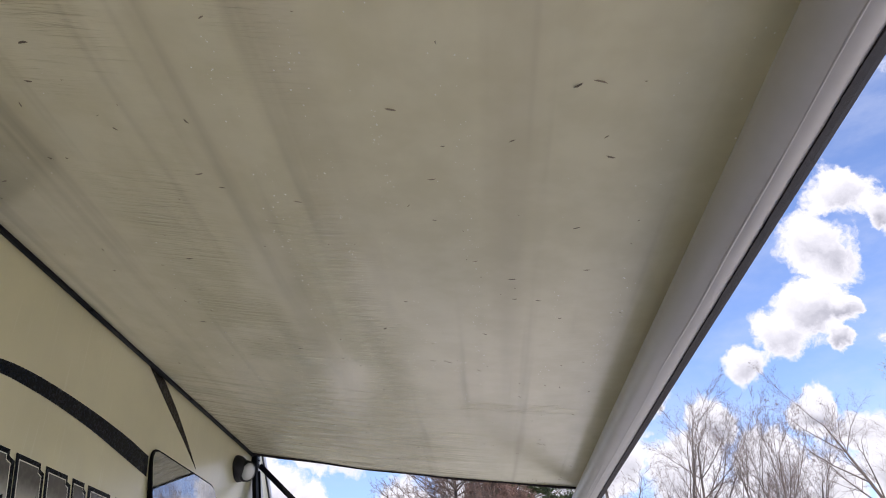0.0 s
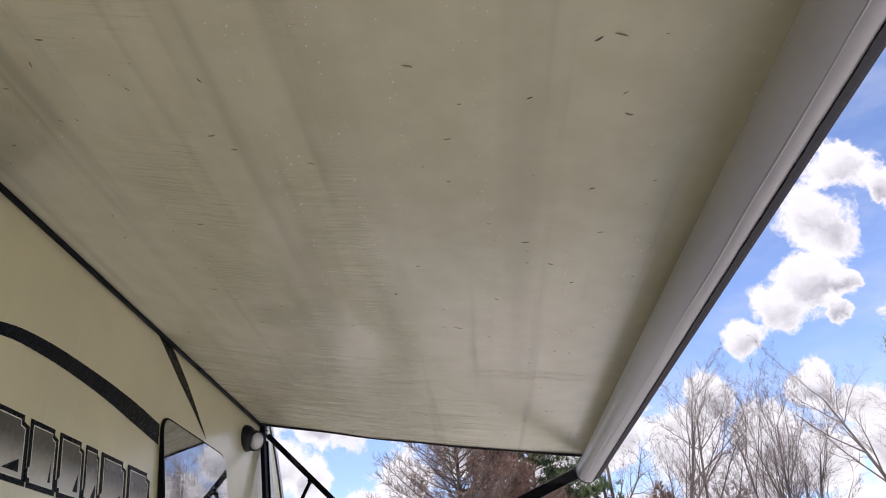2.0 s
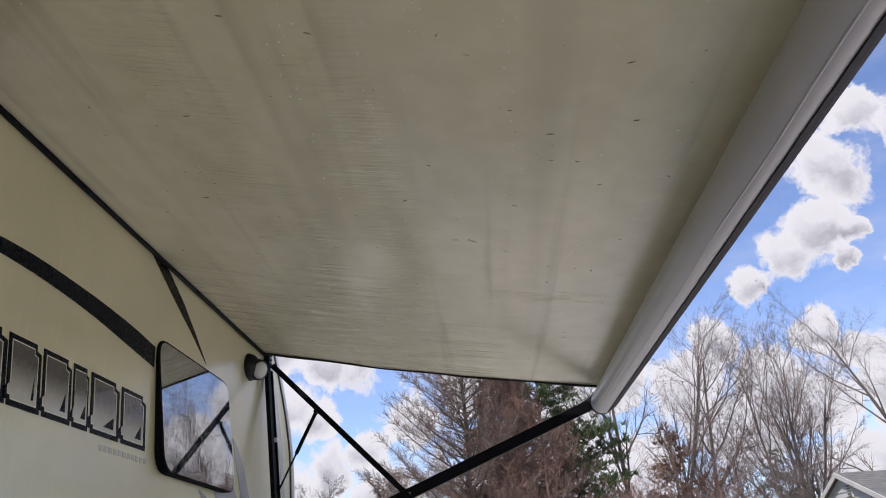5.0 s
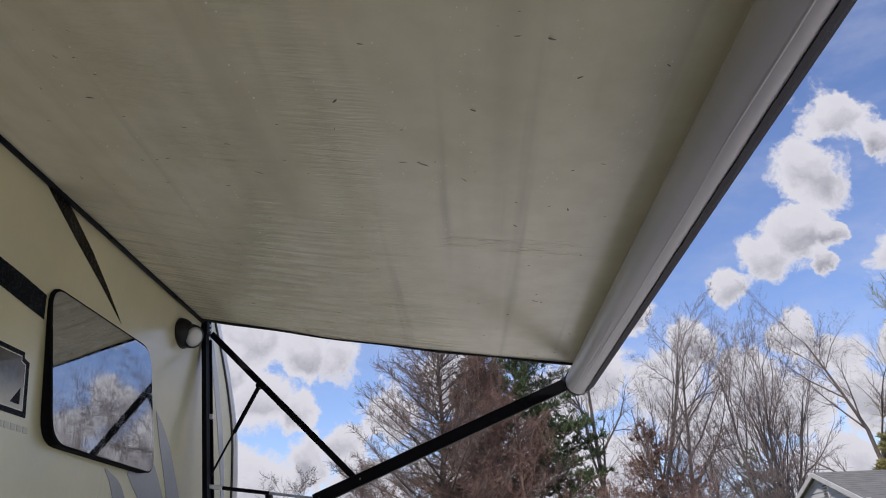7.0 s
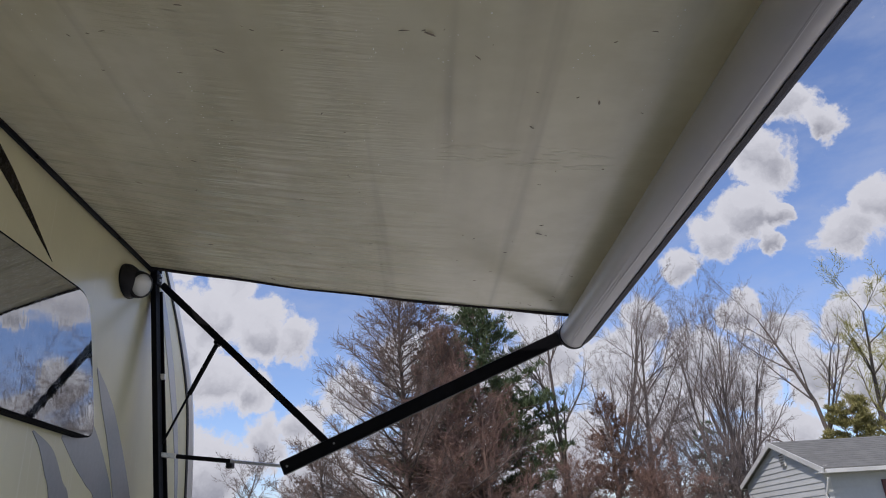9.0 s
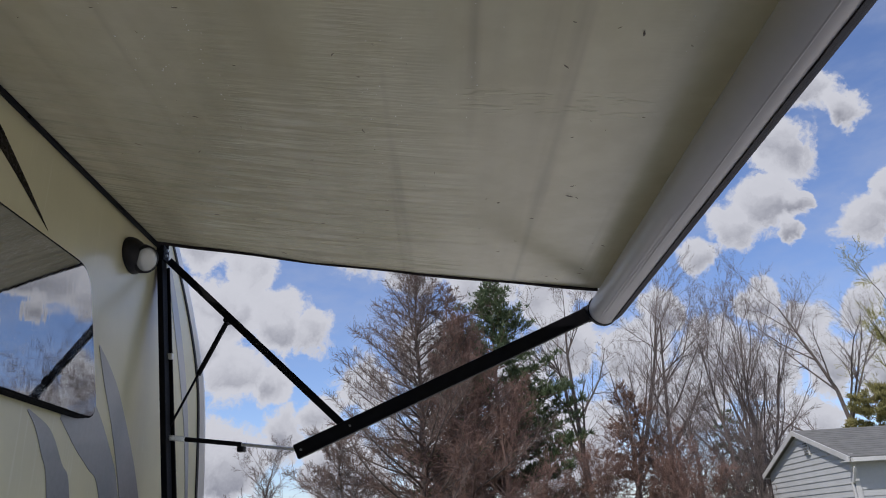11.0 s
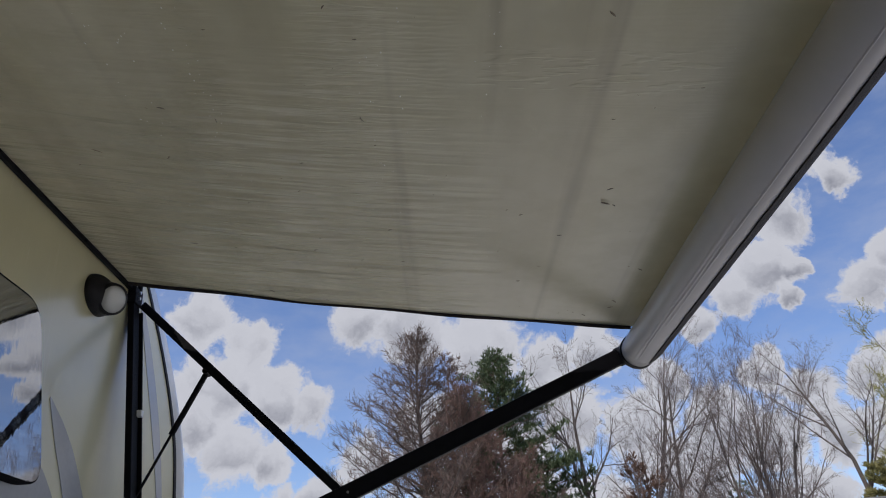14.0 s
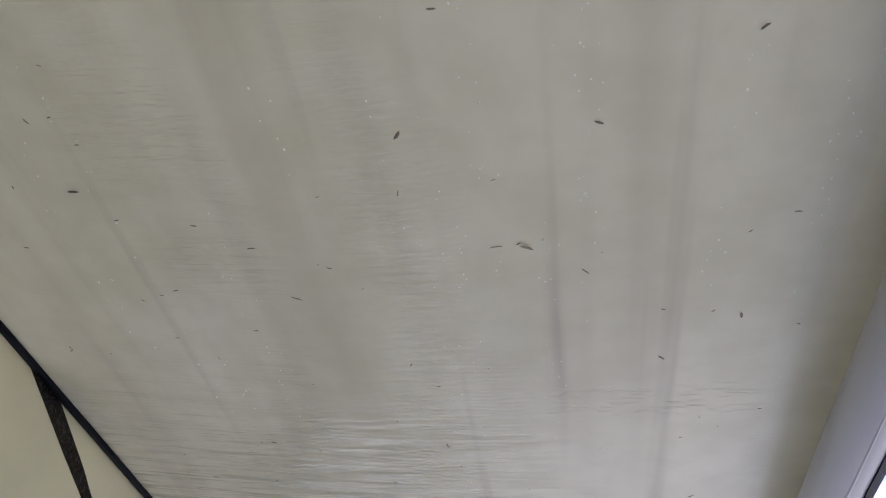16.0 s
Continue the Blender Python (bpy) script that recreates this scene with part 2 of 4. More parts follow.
def tinted_glass():
    """Dark privacy glass, mirror-smooth, with dried drops."""
    m, w, b = material("tinted_glass")
    co = w.n.new("ShaderNodeTexCoord").outputs["Object"]
    vor = w.n.new("ShaderNodeTexVoronoi")
    w.put(vor.inputs["Vector"], w.mapping(co, (1, 75, 60)))
    drops = w.math("MULTIPLY", w.step(vor.outputs["Distance"], 0.16, 0.26, 1.0, 0.0), w.step(w.noise(co, 9.0, 4.0), 0.44, 0.58))
    runs = w.step(w.noise(w.mapping(co, (1, 70, 1.5)), 1.0, 4.0), 0.62, 0.72)
    w.put(b.inputs["Base Color"], w.mix(w.math("MULTIPLY", drops, 0.5), (0.012, 0.014, 0.018), (0.10, 0.10, 0.09)))
    w.put(b.inputs["Roughness"], w.math("ADD", w.math("MULTIPLY", drops, 0.75), w.math("MULTIPLY", runs, 0.06)))
    b.inputs["IOR"].default_value = 5.6
    b.inputs["Coat Weight"].default_value = 0.4
    b.inputs["Coat Roughness"].default_value = 0.0
    n = w.n.new("ShaderNodeBump")
    n.inputs["Strength"].default_value, n.inputs["Distance"].default_value = 0.05, 0.003
    w.put(n.inputs["Height"], w.math("ADD", drops, w.noise(w.mapping(co, (1, 30, 6)), 1.0, 2.0)))
    w.put(b.inputs["Normal"], n.outputs[0])
    return m


def faded(name, bottom, top, z0, z1):
    """A printed decal that fades from one ink to another over its height."""
    m, w, b = material(name)
    co = w.n.new("ShaderNodeTexCoord").outputs["Object"]
    sep = w.n.new("ShaderNodeSeparateXYZ")
    w.put(sep.inputs[0], co)
    f = w.math("ADD", w.step(sep.outputs[2], z0, z1), w.math("MULTIPLY", w.math("SUBTRACT", w.noise(co, 40.0, 4.0), 0.5), 0.25), clamp=True)
    w.put(b.inputs["Base Color"], w.mix(f, bottom, top))
    b.inputs["Roughness"].default_value = 0.16
    b.inputs["Coat Weight"].default_value = 0.4
    return m


def bark(name, dark, light, scale=6.0):
    m, w, b = material(name)
    co = w.n.new("ShaderNodeTexCoord").outputs["Object"]
    rid = w.noise(w.mapping(co, (5, 5, 1)), scale, 5.0, 0.6)
    w.put(b.inputs["Base Color"], w.mix(w.step(rid, 0.3, 0.7), dark, light))
    b.inputs["Roughness"].default_value = 0.9
    n = w.n.new("ShaderNodeBump")
    n.inputs["Strength"].default_value, n.inputs["Distance"].default_value = 0.6, 0.02
    w.put(n.inputs["Height"], rid)
    w.put(b.inputs["Normal"], n.outputs[0])
    return m


def foliage(name, dark, light):
    m, w, b = material(name)
    geo = w.n.new("ShaderNodeNewGeometry").outputs["Random Per Island"]
    co = w.n.new("ShaderNodeTexCoord").outputs["Object"]
    f = w.math("ADD", w.math("MULTIPLY", geo, 0.6), w.math("MULTIPLY", w.noise(co, 0.8, 3.0), 0.4))
    w.put(b.inputs["Base Color"], w.mix(f, dark, light))
    b.inputs["Roughness"].default_value = 0.6
    return m


def ground_gravel():
    """Unseen dry gravel yard, made pale to bounce light up, with thin patches of grass further out."""
    m, w, b = material("gravel_yard")
    co = w.n.new("ShaderNodeTexCoord").outputs["Object"]
    big, fine = w.noise(co, 0.12, 5.0), w.noise(co, 26.0, 4.0)
    stone = w.mix(w.step(fine, 0.3, 0.7), (0.40, 0.385, 0.36), (0.66, 0.64, 0.60))
    turf = w.mix(w.step(fine, 0.3, 0.7), (0.07, 0.085, 0.03), (0.15, 0.14, 0.06))
    far = w.step(w.vec("LENGTH", co), 14.0, 24.0)
    w.put(b.inputs["Base Color"], w.mix(w.math("MULTIPLY", far, w.step(big, 0.3, 0.5)), stone, turf))
    b.inputs["Roughness"].default_value = 0.95
    n = w.n.new("ShaderNodeBump")
    n.inputs["Strength"].default_value, n.inputs["Distance"].default_value = 0.8, 0.03
    w.put(n.inputs["Height"], fine)
    w.put(b.inputs["Normal"], n.outputs[0])
    return m


CREAM = gelcoat("cream_gelcoat", (0.565, 0.52, 0.30), 0.16)
CAPWHITE = gelcoat("cap_gelcoat", (0.74, 0.72, 0.66), 0.4)
VINYL = awning_vinyl()
GLASS = tinted_glass()
BLACKMETAL = plain("black_powder_coat", (0.003, 0.003, 0.0045), 0.5, 0.0, 0.3, 20.0, 0.15, dirt=(0.05, 0.045, 0.035), dirt_amount=0.05, ior=1.2)
BLACKRUBBER = plain("black_rubber", (0.010, 0.009, 0.010), 0.55, 0.0, 0.3, 30.0, 0.3, ior=1.35)
GASKET = plain("matt_black_gasket", (0.005, 0.005, 0.006), 0.95, 0.0, 0.3, 30.0, ior=1.2)
HEM = plain("dark_hem", (0.016, 0.010, 0.011), 0.8, 0.0, 0.4, 60.0, 0.5)
DECALBLACK = plain("black_decal", (0.004, 0.006, 0.010), 0.25, 0.0, 0.15, 6.0, ior=1.17)
DECALBROWN = plain("brown_black_decal", (0.014, 0.011, 0.008), 0.25, 0.0, 0.3, 6.0, ior=1.2)
SILVER = faded("silver_swoosh", (0.16, 0.17, 0.19), (0.42, 0.43, 0.45), 1.6, 2.5)
PLATE = faded("grey_decal", (0.50, 0.48, 0.42), (0.06, 0.055, 0.05), 2.31, 2.48)
PLATELINE = plain("pale_decal_line", (0.62, 0.60, 0.52), 0.2, 0.0, 0.1, 20.0, coat=0.3)
ROLLER = plain("roller_vinyl", (0.445, 0.42, 0.41), 0.36, 0.0, 0.05, 1.2, 0.0)
ALU = plain("bare_aluminium", (0.62, 0.62, 0.62), 0.32, 1.0, 0.1, 40.0)
STEEL = plain("dull_steel", (0.20, 0.20, 0.21), 0.45, 1.0, 0.2, 40.0)
SIDING = plain("grey_siding", (0.40, 0.41, 0.415), 0.75, 0.0, 0.08, 1.0)
TRIMWHITE = plain("white_trim", (0.70, 0.70, 0.68), 0.5, 0.0, 0.08, 2.0)
HOUSETRIM = plain("weathered_white_trim", (0.46, 0.46, 0.45), 0.6, 0.0, 0.12, 2.0)
SHINGLE = plain("grey_shingle", (0.115, 0.115, 0.11), 0.9, 0.0, 0.2, 3.0, 0.5)
DARKGLASS = plain("house_glass", (0.03, 0.03, 0.035), 0.06)
REDPAINT = plain("red_paint", (0.075, 0.014, 0.016), 0.5)
BARK = bark("grey_bark", (0.055, 0.045, 0.041), (0.145, 0.118, 0.107))
BARKRED = bark("reddish_bark", (0.10, 0.062, 0.05), (0.27, 0.175, 0.145))
TWIG = bark("grey_twigs", (0.085, 0.070, 0.066), (0.19, 0.155, 0.148), 2.0)
TWIGLARCH = bark("grey_brown_twigs", (0.085, 0.062, 0.054), (0.19, 0.138, 0.12), 2.0)
TWIGRED = bark("reddish_twigs", (0.105, 0.064, 0.053), (0.235, 0.145, 0.118), 2.0)
NEEDLE = foliage("pine_needles", (0.035, 0.062, 0.026), (0.11, 0.145, 0.06))
NEEDLEBROWN = foliage("rusty_needles", (0.075, 0.04, 0.028), (0.18, 0.105, 0.072))
BUD = foliage("yellow_green_buds", (0.16, 0.15, 0.03), (0.34, 0.32, 0.09))
OLIVE = foliage("olive_shrub", (0.12, 0.115, 0.035), (0.30, 0.265, 0.10))
LEAFSHADOW = foliage("leaf_shadow_brown", (0.07, 0.05, 0.035), (0.34, 0.27, 0.18))
YARD = ground_gravel()
DROP = plain("dried_drop", (0.70, 0.68, 0.60), 0.35, 0.0, 0.05, 40.0)
LENS, _w, _b = material("lamp_lens")
_b.inputs["Base Color"].default_value = (0.80, 0.80, 0.76, 1)
_b.inputs["Roughness"].default_value = 0.12
_b.inputs["Transmission Weight"].default_value = 0.6

# ---- mesh helpers ----
WORLD = {}


def thing(name, at, label, category, group="", kind=""):
    e = new(name)
    e.empty_display_size = 0.2
    e.location = at
    WORLD[e] = Matrix.Translation(at)
    return tagged(e, label, category, group, kind)


def attach(ob, parent):
    ob.parent = parent
    ob.matrix_parent_inverse = WORLD[parent].inverted()
    WORLD[ob] = Matrix.Identity(4)
    return ob


def part(name, bm, mat, parent=None, label="", smooth=False):
    """Links a bmesh (in world coordinates) as one mesh object under a thing or a part."""
    bmesh.ops.recalc_face_normals(bm, faces=bm.faces)
    me = bpy.data.meshes.new(name)
    bm.to_mesh(me)
    bm.free()
    me.materials.append(mat)
    if smooth:
        for p in me.polygons:
            p.use_smooth = True
    ob = new(name, me)
    WORLD[ob] = Matrix.Identity(4)
    if parent:
        attach(ob, parent)
    return tagged(ob, label)


def raw(name, verts, faces, mat, parent=None, label="", smooth=False):
    me = bpy.data.meshes.new(name)
    me.from_pydata(verts, [], faces)
    me.materials.append(mat)
    if smooth:
        me.polygons.foreach_set("use_smooth", [True] * len(me.polygons))
    ob = new(name, me)
    WORLD[ob] = Matrix.Identity(4)
    if parent:
        attach(ob, parent)
    return tagged(ob, label)


def box(bm, lo, hi, bevel=0.0, m=None):
    r = bmesh.ops.create_cube(bm, size=1.0)
    vs = r["verts"]
    c = [(a + b) / 2 for a, b in zip(lo, hi)]
    s = [b - a for a, b in zip(lo, hi)]
    for v in vs:
        v.co = Vector([c[i] + v.co[i] * s[i] for i in range(3)])
    if bevel:
        es = list({e for v in vs for e in v.link_edges})
        vs = list({v for f in bmesh.ops.bevel(bm, geom=es, offset=bevel, segments=2, affect="EDGES", profile=0.5)["faces"] for v in f.verts})
    if m is not None:
        bmesh.ops.transform(bm, matrix=m, verts=bm.verts)
    return bm


def beam(p, q, wide, deep, bevel=0.004, up=(0, 1, 0)):
    """A bar of box section from p to q; deep is measured along up."""
    p, q = Vector(p), Vector(q)
    z = (q - p).normalized()
    y = (Vector(up) - z * z.dot(Vector(up))).normalized()
    x = y.cross(z)
    m = Matrix((x, y, z)).transposed().to_4x4()
    m.translation = (p + q) / 2
    bm = bmesh.new()
    L = (q - p).length
    return box(bm, (-wide / 2, -deep / 2, -L / 2), (wide / 2, deep / 2, L / 2), bevel, m)


def rod(p, q, r, seg=12, r2=None):
    p, q = Vector(p), Vector(q)
    bm = bmesh.new()
    m = Matrix.Translation((p + q) / 2) @ (q - p).to_track_quat("Z", "Y").to_matrix().to_4x4()
    bmesh.ops.create_cone(bm, cap_ends=True, segments=seg, radius1=r, radius2=r if r2 is None else r2, depth=(q - p).length, matrix=m)
    return bm


def smooth_line(pts, n=24, closed=False):
    """Catmull-Rom through points of two coordinates."""
    pts = [np.array(p, float) for p in pts]
    ext = [pts[-1]] + pts + pts[:2] if closed else [2 * pts[0] - pts[1]] + pts + [2 * pts[-1] - pts[-2]]
    out = []
    spans = len(pts) if closed else len(pts) - 1
    per = max(2, n // spans)
    for i in range(spans):
        a, b, c, d = ext[i:i + 4]
        for k in range(per):
            t = k / per
            out.append(0.5 * (2 * b + (c - a) * t + (2 * a - 5 * b + 4 * c - d) * t * t + (3 * b - a - 3 * c + d) * t ** 3))
    if not closed:
        out.append(pts[-1])
    return out


def slab(outline, x0, x1):
    """A plate in the plane of the side wall: outline of (y, z), between x0 and x1."""
    bm = bmesh.new()
    a = [bm.verts.new((x0, y, z)) for y, z in outline]
    b = [bm.verts.new((x1, y, z)) for y, z in outline]
    n = len(a)
    bm.faces.new(a)
    bm.faces.new(b[::-1])
    for i in range(n):
        bm.faces.new((a[i], b[i], b[(i + 1) % n], a[(i + 1) % n]))
    return bm


def ribbon(upper, lower, x0, x1, n=28):
    """A tapering stripe on the side wall between two smooth edges of (y, z)."""
    u, l = smooth_line(upper, n), smooth_line(lower, n)
    m = min(len(u), len(l))
    u, l = u[:m], l[:m]
    bm = bmesh.new()
    rows = [[bm.verts.new((x, *p)) for p in e] for x in (x0, x1) for e in (u, l)]
    for a, b in ((0, 1), (3, 2), (2, 0), (1, 3)):
        for i in range(m - 1):
            bm.faces.new((rows[a][i], rows[a][i + 1], rows[b][i + 1], rows[b][i]))
    return bm


def rounded(poly, radius, seg=5):
    """Rounds the corners of a polygon of (y, z)."""
    out = []
    n = len(poly)
    for i in range(n):
        p, a, b = Vector(poly[i]), Vector(poly[i - 1]), Vector(poly[(i + 1) % n])
        r = min(radius, (a - p).length * 0.45, (b - p).length * 0.45)
        s, e = p + (a - p).normalized() * r, p + (b - p).normalized() * r
        for k in range(seg + 1):
            t = k / seg
            out.append(tuple(s * (1 - t) ** 2 + p * 2 * t * (1 - t) + e * t * t))
    return out


# ---- ground ----
# out of view; the pale tone is added to light the awning from below
bm = bmesh.new()
bmesh.ops.create_grid(bm, x_segments=40, y_segments=40, size=900)
tagged(part("ground", bm, YARD), "unseen gravel yard, made pale to bounce light, running out into thin lawn", "ground", kind="structure")

# ---- the trailer ----
RV_REAR, ROOF, SKIRT = -4.6, 3.40, 0.75
trailer = thing("travel_trailer", (-1.2, 1.5, 0), "glossy cream travel trailer with black and silver stripes, parked outdoors", "trailer")
edge = smooth_line([(6.20, ROOF), (6.27, 3.345), (6.54, 3.10), (6.80, 2.79), (6.93, 2.50), (7.01, 2.0), (7.03, 1.4), (7.0, SKIRT)], 42)
part("side_wall", slab([(RV_REAR, SKIRT)] + [(RV_REAR, ROOF)] + [tuple(p) for p in edge], -0.06, 0.0), CREAM, trailer, "glossy cream fibreglass wall with run marks")
# front cap: the side profile rolled round to the front
bm = bmesh.new()
R_CAP, HALF = 1.1, 1.25
grid = []
for y, z in edge:
    row = []
    for k in range(15):
        a = radians(90) * k / 14
        row.append(bm.verts.new((-R_CAP + R_CAP * math.cos(a), y + 0.012 + R_CAP * 0.95 * math.sin(a), z)))
    row.append(bm.verts.new((-2 * HALF + R_CAP, y + 0.012 + R_CAP * 0.95, z)))
    for k in range(14, -1, -1):
        a = radians(90) * k / 14
        row.append(bm.verts.new((-2 * HALF + R_CAP - R_CAP * math.cos(a), y + 0.012 + R_CAP * 0.95 * math.sin(a), z)))
    grid.append(row)
for a, b in zip(grid, grid[1:]):
    for i in range(len(a) - 1):
        bm.faces.new((a[i], a[i + 1], b[i + 1], b[i]))
cap = part("front_cap", bm, CAPWHITE, trailer, "rounded pale grey front cap", True)
part("seam_trim", ribbon([(p[0] - 0.012, p[1]) for p in edge[::4]], [(p[0] + 0.022, p[1]) for p in edge[::4]], -0.03, 0.006, 60), BLACKRUBBER, trailer, "black seam moulding")
bm = bmesh.new()
box(bm, (-2 * HALF, RV_REAR, SKIRT), (-2 * HALF + 0.06, 6.2, ROOF))
part("far_wall", bm, CREAM, trailer)
bm = bmesh.new()
box(bm, (-2 * HALF, RV_REAR - 0.06, SKIRT), (0, RV_REAR, ROOF))
part("rear_wall", bm, CREAM, trailer)
bm = bmesh.new()
box(bm, (-2 * HALF - 0.02, RV_REAR - 0.08, ROOF), (-0.005, 6.15, ROOF + 0.02), 0.008)
part("roof", bm, TRIMWHITE, trailer)
bm = bmesh.new()
box(bm, (-2 * HALF, RV_REAR, SKIRT - 0.12), (0, 7.2, SKIRT - 0.005), 0.02)
part("chassis", bm, BLACKMETAL, trailer)
for y in (-1.4, -0.5):
    for x in (-0.28, -2.22):
        wheel = part("wheel", rod((x - 0.11, y, 0.36), (x + 0.11, y, 0.36), 0.36, 28), BLACKRUBBER, trailer)
        part("rim", rod((x - 0.115, y, 0.36), (x + 0.115, y, 0.36), 0.2, 20), ALU, wheel)
for y in (5.6, -3.6):
    for x in (-0.3, -2.2):
        part("jack_stand", rod((x, y, 0.0), (x, y, SKIRT - 0.1), 0.04), BLACKMETAL, trailer)

# window: raked, flush privacy glass in a slim black surround
W_OUT = [(4.338, 2.858), (5.358, 2.860), (5.516, 2.214), (4.492, 2.224)]
W_IN = [(4.352, 2.848), (5.352, 2.85), (5.508, 2.222), (4.502, 2.232)]


def wedge(bm, slope):
    """Leans the outer face of a plate: its foot stands further out than its head."""
    far = max(v.co.x for v in bm.verts)
    for v in bm.verts:
        if v.co.x > far - 1e-6:
            v.co.x += (2.87 - v.co.z) * slope
    return bm


window = part("window", wedge(slab(rounded(W_OUT, 0.11), 0.001, 0.008), 0.062), GASKET, trailer, "raked black-framed privacy window")
part("pane", wedge(slab(rounded(W_IN, 0.10), 0.004, 0.0115), 0.062), GLASS, window, "dark tinted glass with dried drops")

# stripes and lettering plates
part("black_swoosh", ribbon([(2.2, 2.60), (2.9, 2.79), (3.22, 2.84), (3.66, 2.845), (4.06, 2.828), (4.34, 2.80)],
                            [(2.2, 2.56), (2.9, 2.745), (3.24, 2.78), (3.69, 2.767), (4.09, 2.728), (4.355, 2.70)], 0.0005, 0.003), DECALBLACK, trailer, "long black tapering stripe")
part("dark_flash", slab([(4.165, 3.245), (4.375, 3.235), (4.62, 3.12), (4.80, 3.015), (5.0, 2.888), (4.75, 3.0), (4.50, 3.10)], 0.0005, 0.003), DECALBROWN, trailer, "narrow dark triangular flash")
part("rear_panel", slab(rounded([(2.05, 3.21), (2.80, 3.20), (2.86, 2.86), (2.05, 2.84)], 0.1), 0.0005, 0.006), DECALBLACK, trailer, "black rounded panel")
part("silver_swoosh", ribbon([(5.40, 2.40), (5.60, 2.285), (5.77, 2.13), (5.885, 1.98), (6.05, 1.6)], [(5.30, 2.20), (5.45, 2.10), (5.58, 2.03), (5.70, 1.95), (5.85, 1.6)], 0.0005, 0.003), SILVER, trailer, "silver-grey curved stripe")
part("silver_swoosh", ribbon([(5.548, 2.56), (5.70, 2.47), (5.85, 2.335), (6.11, 2.0), (6.3, 1.6)], [(5.546, 2.55), (5.64, 2.40), (5.76, 2.23), (5.90, 1.98), (6.07, 1.6)], 0.0008, 0.0034), SILVER, trailer)
part("silver_swoosh", ribbon([(5.07, 2.20), (5.24, 2.145), (5.36, 2.03), (5.44, 1.95), (5.55, 1.6)], [(5.06, 2.195), (5.13, 2.14), (5.2, 2.05), (5.265, 1.95), (5.36, 1.6)], 0.0005, 0.003), SILVER, trailer)
part("silver_swoosh", ribbon([(6.20, 3.30), (6.45, 3.00), (6.66, 2.66), (6.80, 2.30), (6.88, 1.9)], [(6.19, 3.28), (6.36, 2.98), (6.55, 2.66), (6.72, 2.32), (6.84, 1.9)], 0.0005, 0.003), SILVER, trailer, "faint grey stripe beside the front cap")


def lettering_plate(y, w, h, base, notch):
    """One raked block of the model badge, drawn as a plain shape: dark edge, pale line, shaded face."""
    def sheared(pts):
        return [(y + u * w - 0.22 * (base + v * h - 2.42), base + v * h) for u, v in pts]
    outer = [(0.04, 1.0), (0.86, 1.0), (0.86, 0.90), (1.0, 0.86), (1.0, -0.06), (0.06, -0.06), (0.06, 0.02), (-0.04, 0.02), (-0.04, 0.18), (0.04, 0.24)]
    def inset(k):
        return [(0.49 + (u - 0.49) * (1 - k), 0.5 + (v - 0.5) * (1 - k * 0.85)) for u, v in outer]
    plate = part("badge_block", slab(sheared(outer), 0.0005, 0.003), DECALBLACK, trailer)
    part("pale_line", slab(sheared(inset(0.19)), 0.003, 0.0036), PLATELINE, plate)
    part("face", slab(sheared(inset(0.235)), 0.0036, 0.0042), PLATE, plate, "grey shaded face")
    cut = [(notch, 0.12), (0.80, 0.12), (0.80, 0.12 + 0.5 * notch)]
    part("dark_wedge", slab(sheared(cut), 0.0042, 0.0048), DECALBLACK, plate)


for y, w, n in ((3.035, 0.25, 0.40), (3.285, 0.20, 0.72), (3.49, 0.20, 0.62), (3.70, 0.12, 0.5), (3.83, 0.25, 0.45), (4.09, 0.25, 0.55)):
    lettering_plate(y, w, 0.225, 2.315, n)
for i in range(11):
    y = 3.96 + i * 0.041
    part("caption_bar", slab([(y, 2.247), (y - 0.004, 2.270), (y + 0.026, 2.270), (y + 0.03, 2.247)], 0.0005, 0.002), PLATE, trailer)

# ---- porch light ----
lamp = thing("porch_light", (0.0, 5.77, 3.07), "round clear porch light in a black housing on the wall", "lamp")
bm = bmesh.new()
bmesh.ops.create_uvsphere(bm, u_segments=28, v_segments=14, radius=1.0)
for v in bm.verts:
    v.co = Vector((max(0.0, v.co.x) * 0.075, 5.765 + v.co.y * 0.115, 3.075 + v.co.z * 0.092))
part("housing", bm, BLACKRUBBER, lamp, "glossy black teardrop housing", True)
_n = Vector((0.80, -0.42, -0.32)).normalized()
_c = Vector((0.052, 5.775, 3.06))
part("bezel", rod(_c, _c + _n * 0.035, 0.075, 28, 0.070), BLACKRUBBER, lamp, "", True)
part("reflector", rod(_c + _n * 0.034, _c + _n * 0.037, 0.052, 24), ALU, lamp, "", False)
bm = bmesh.new()
bmesh.ops.create_uvsphere(bm, u_segments=24, v_segments=12, radius=0.062)
bmesh.ops.transform(bm, matrix=Matrix.Translation(_c + _n * 0.030) @ _n.to_track_quat("Z", "Y").to_matrix().to_4x4() @ Matrix.Diagonal((1, 1, 0.35, 1)), verts=bm.verts)
part("lens", bm, LENS, lamp, "clear ribbed lens", True)

# ---- the awning ----
A0, A1 = -0.95, 6.0
RX, RZ, RR = 2.428, 2.772, 0.081
awning = thing("patio_awning", (0.0, 2.5, 3.25), "stained pale vinyl awning on black arms, rolled out from trailer", "awning")


def cloth_z(x, y):
    s = x / 2.49
    z = 3.252 + (2.872 - 3.252) * s - 0.044 * math.sin(math.pi * s)
    z += 0.010 * math.sin(y * 1.1 + 1.0) * math.sin(math.pi * s)
    return z


def cloth_front(x):
    return 6.0 + 0.072 * x / 2.43 - 0.035 * math.sin(math.pi * x / 2.43)


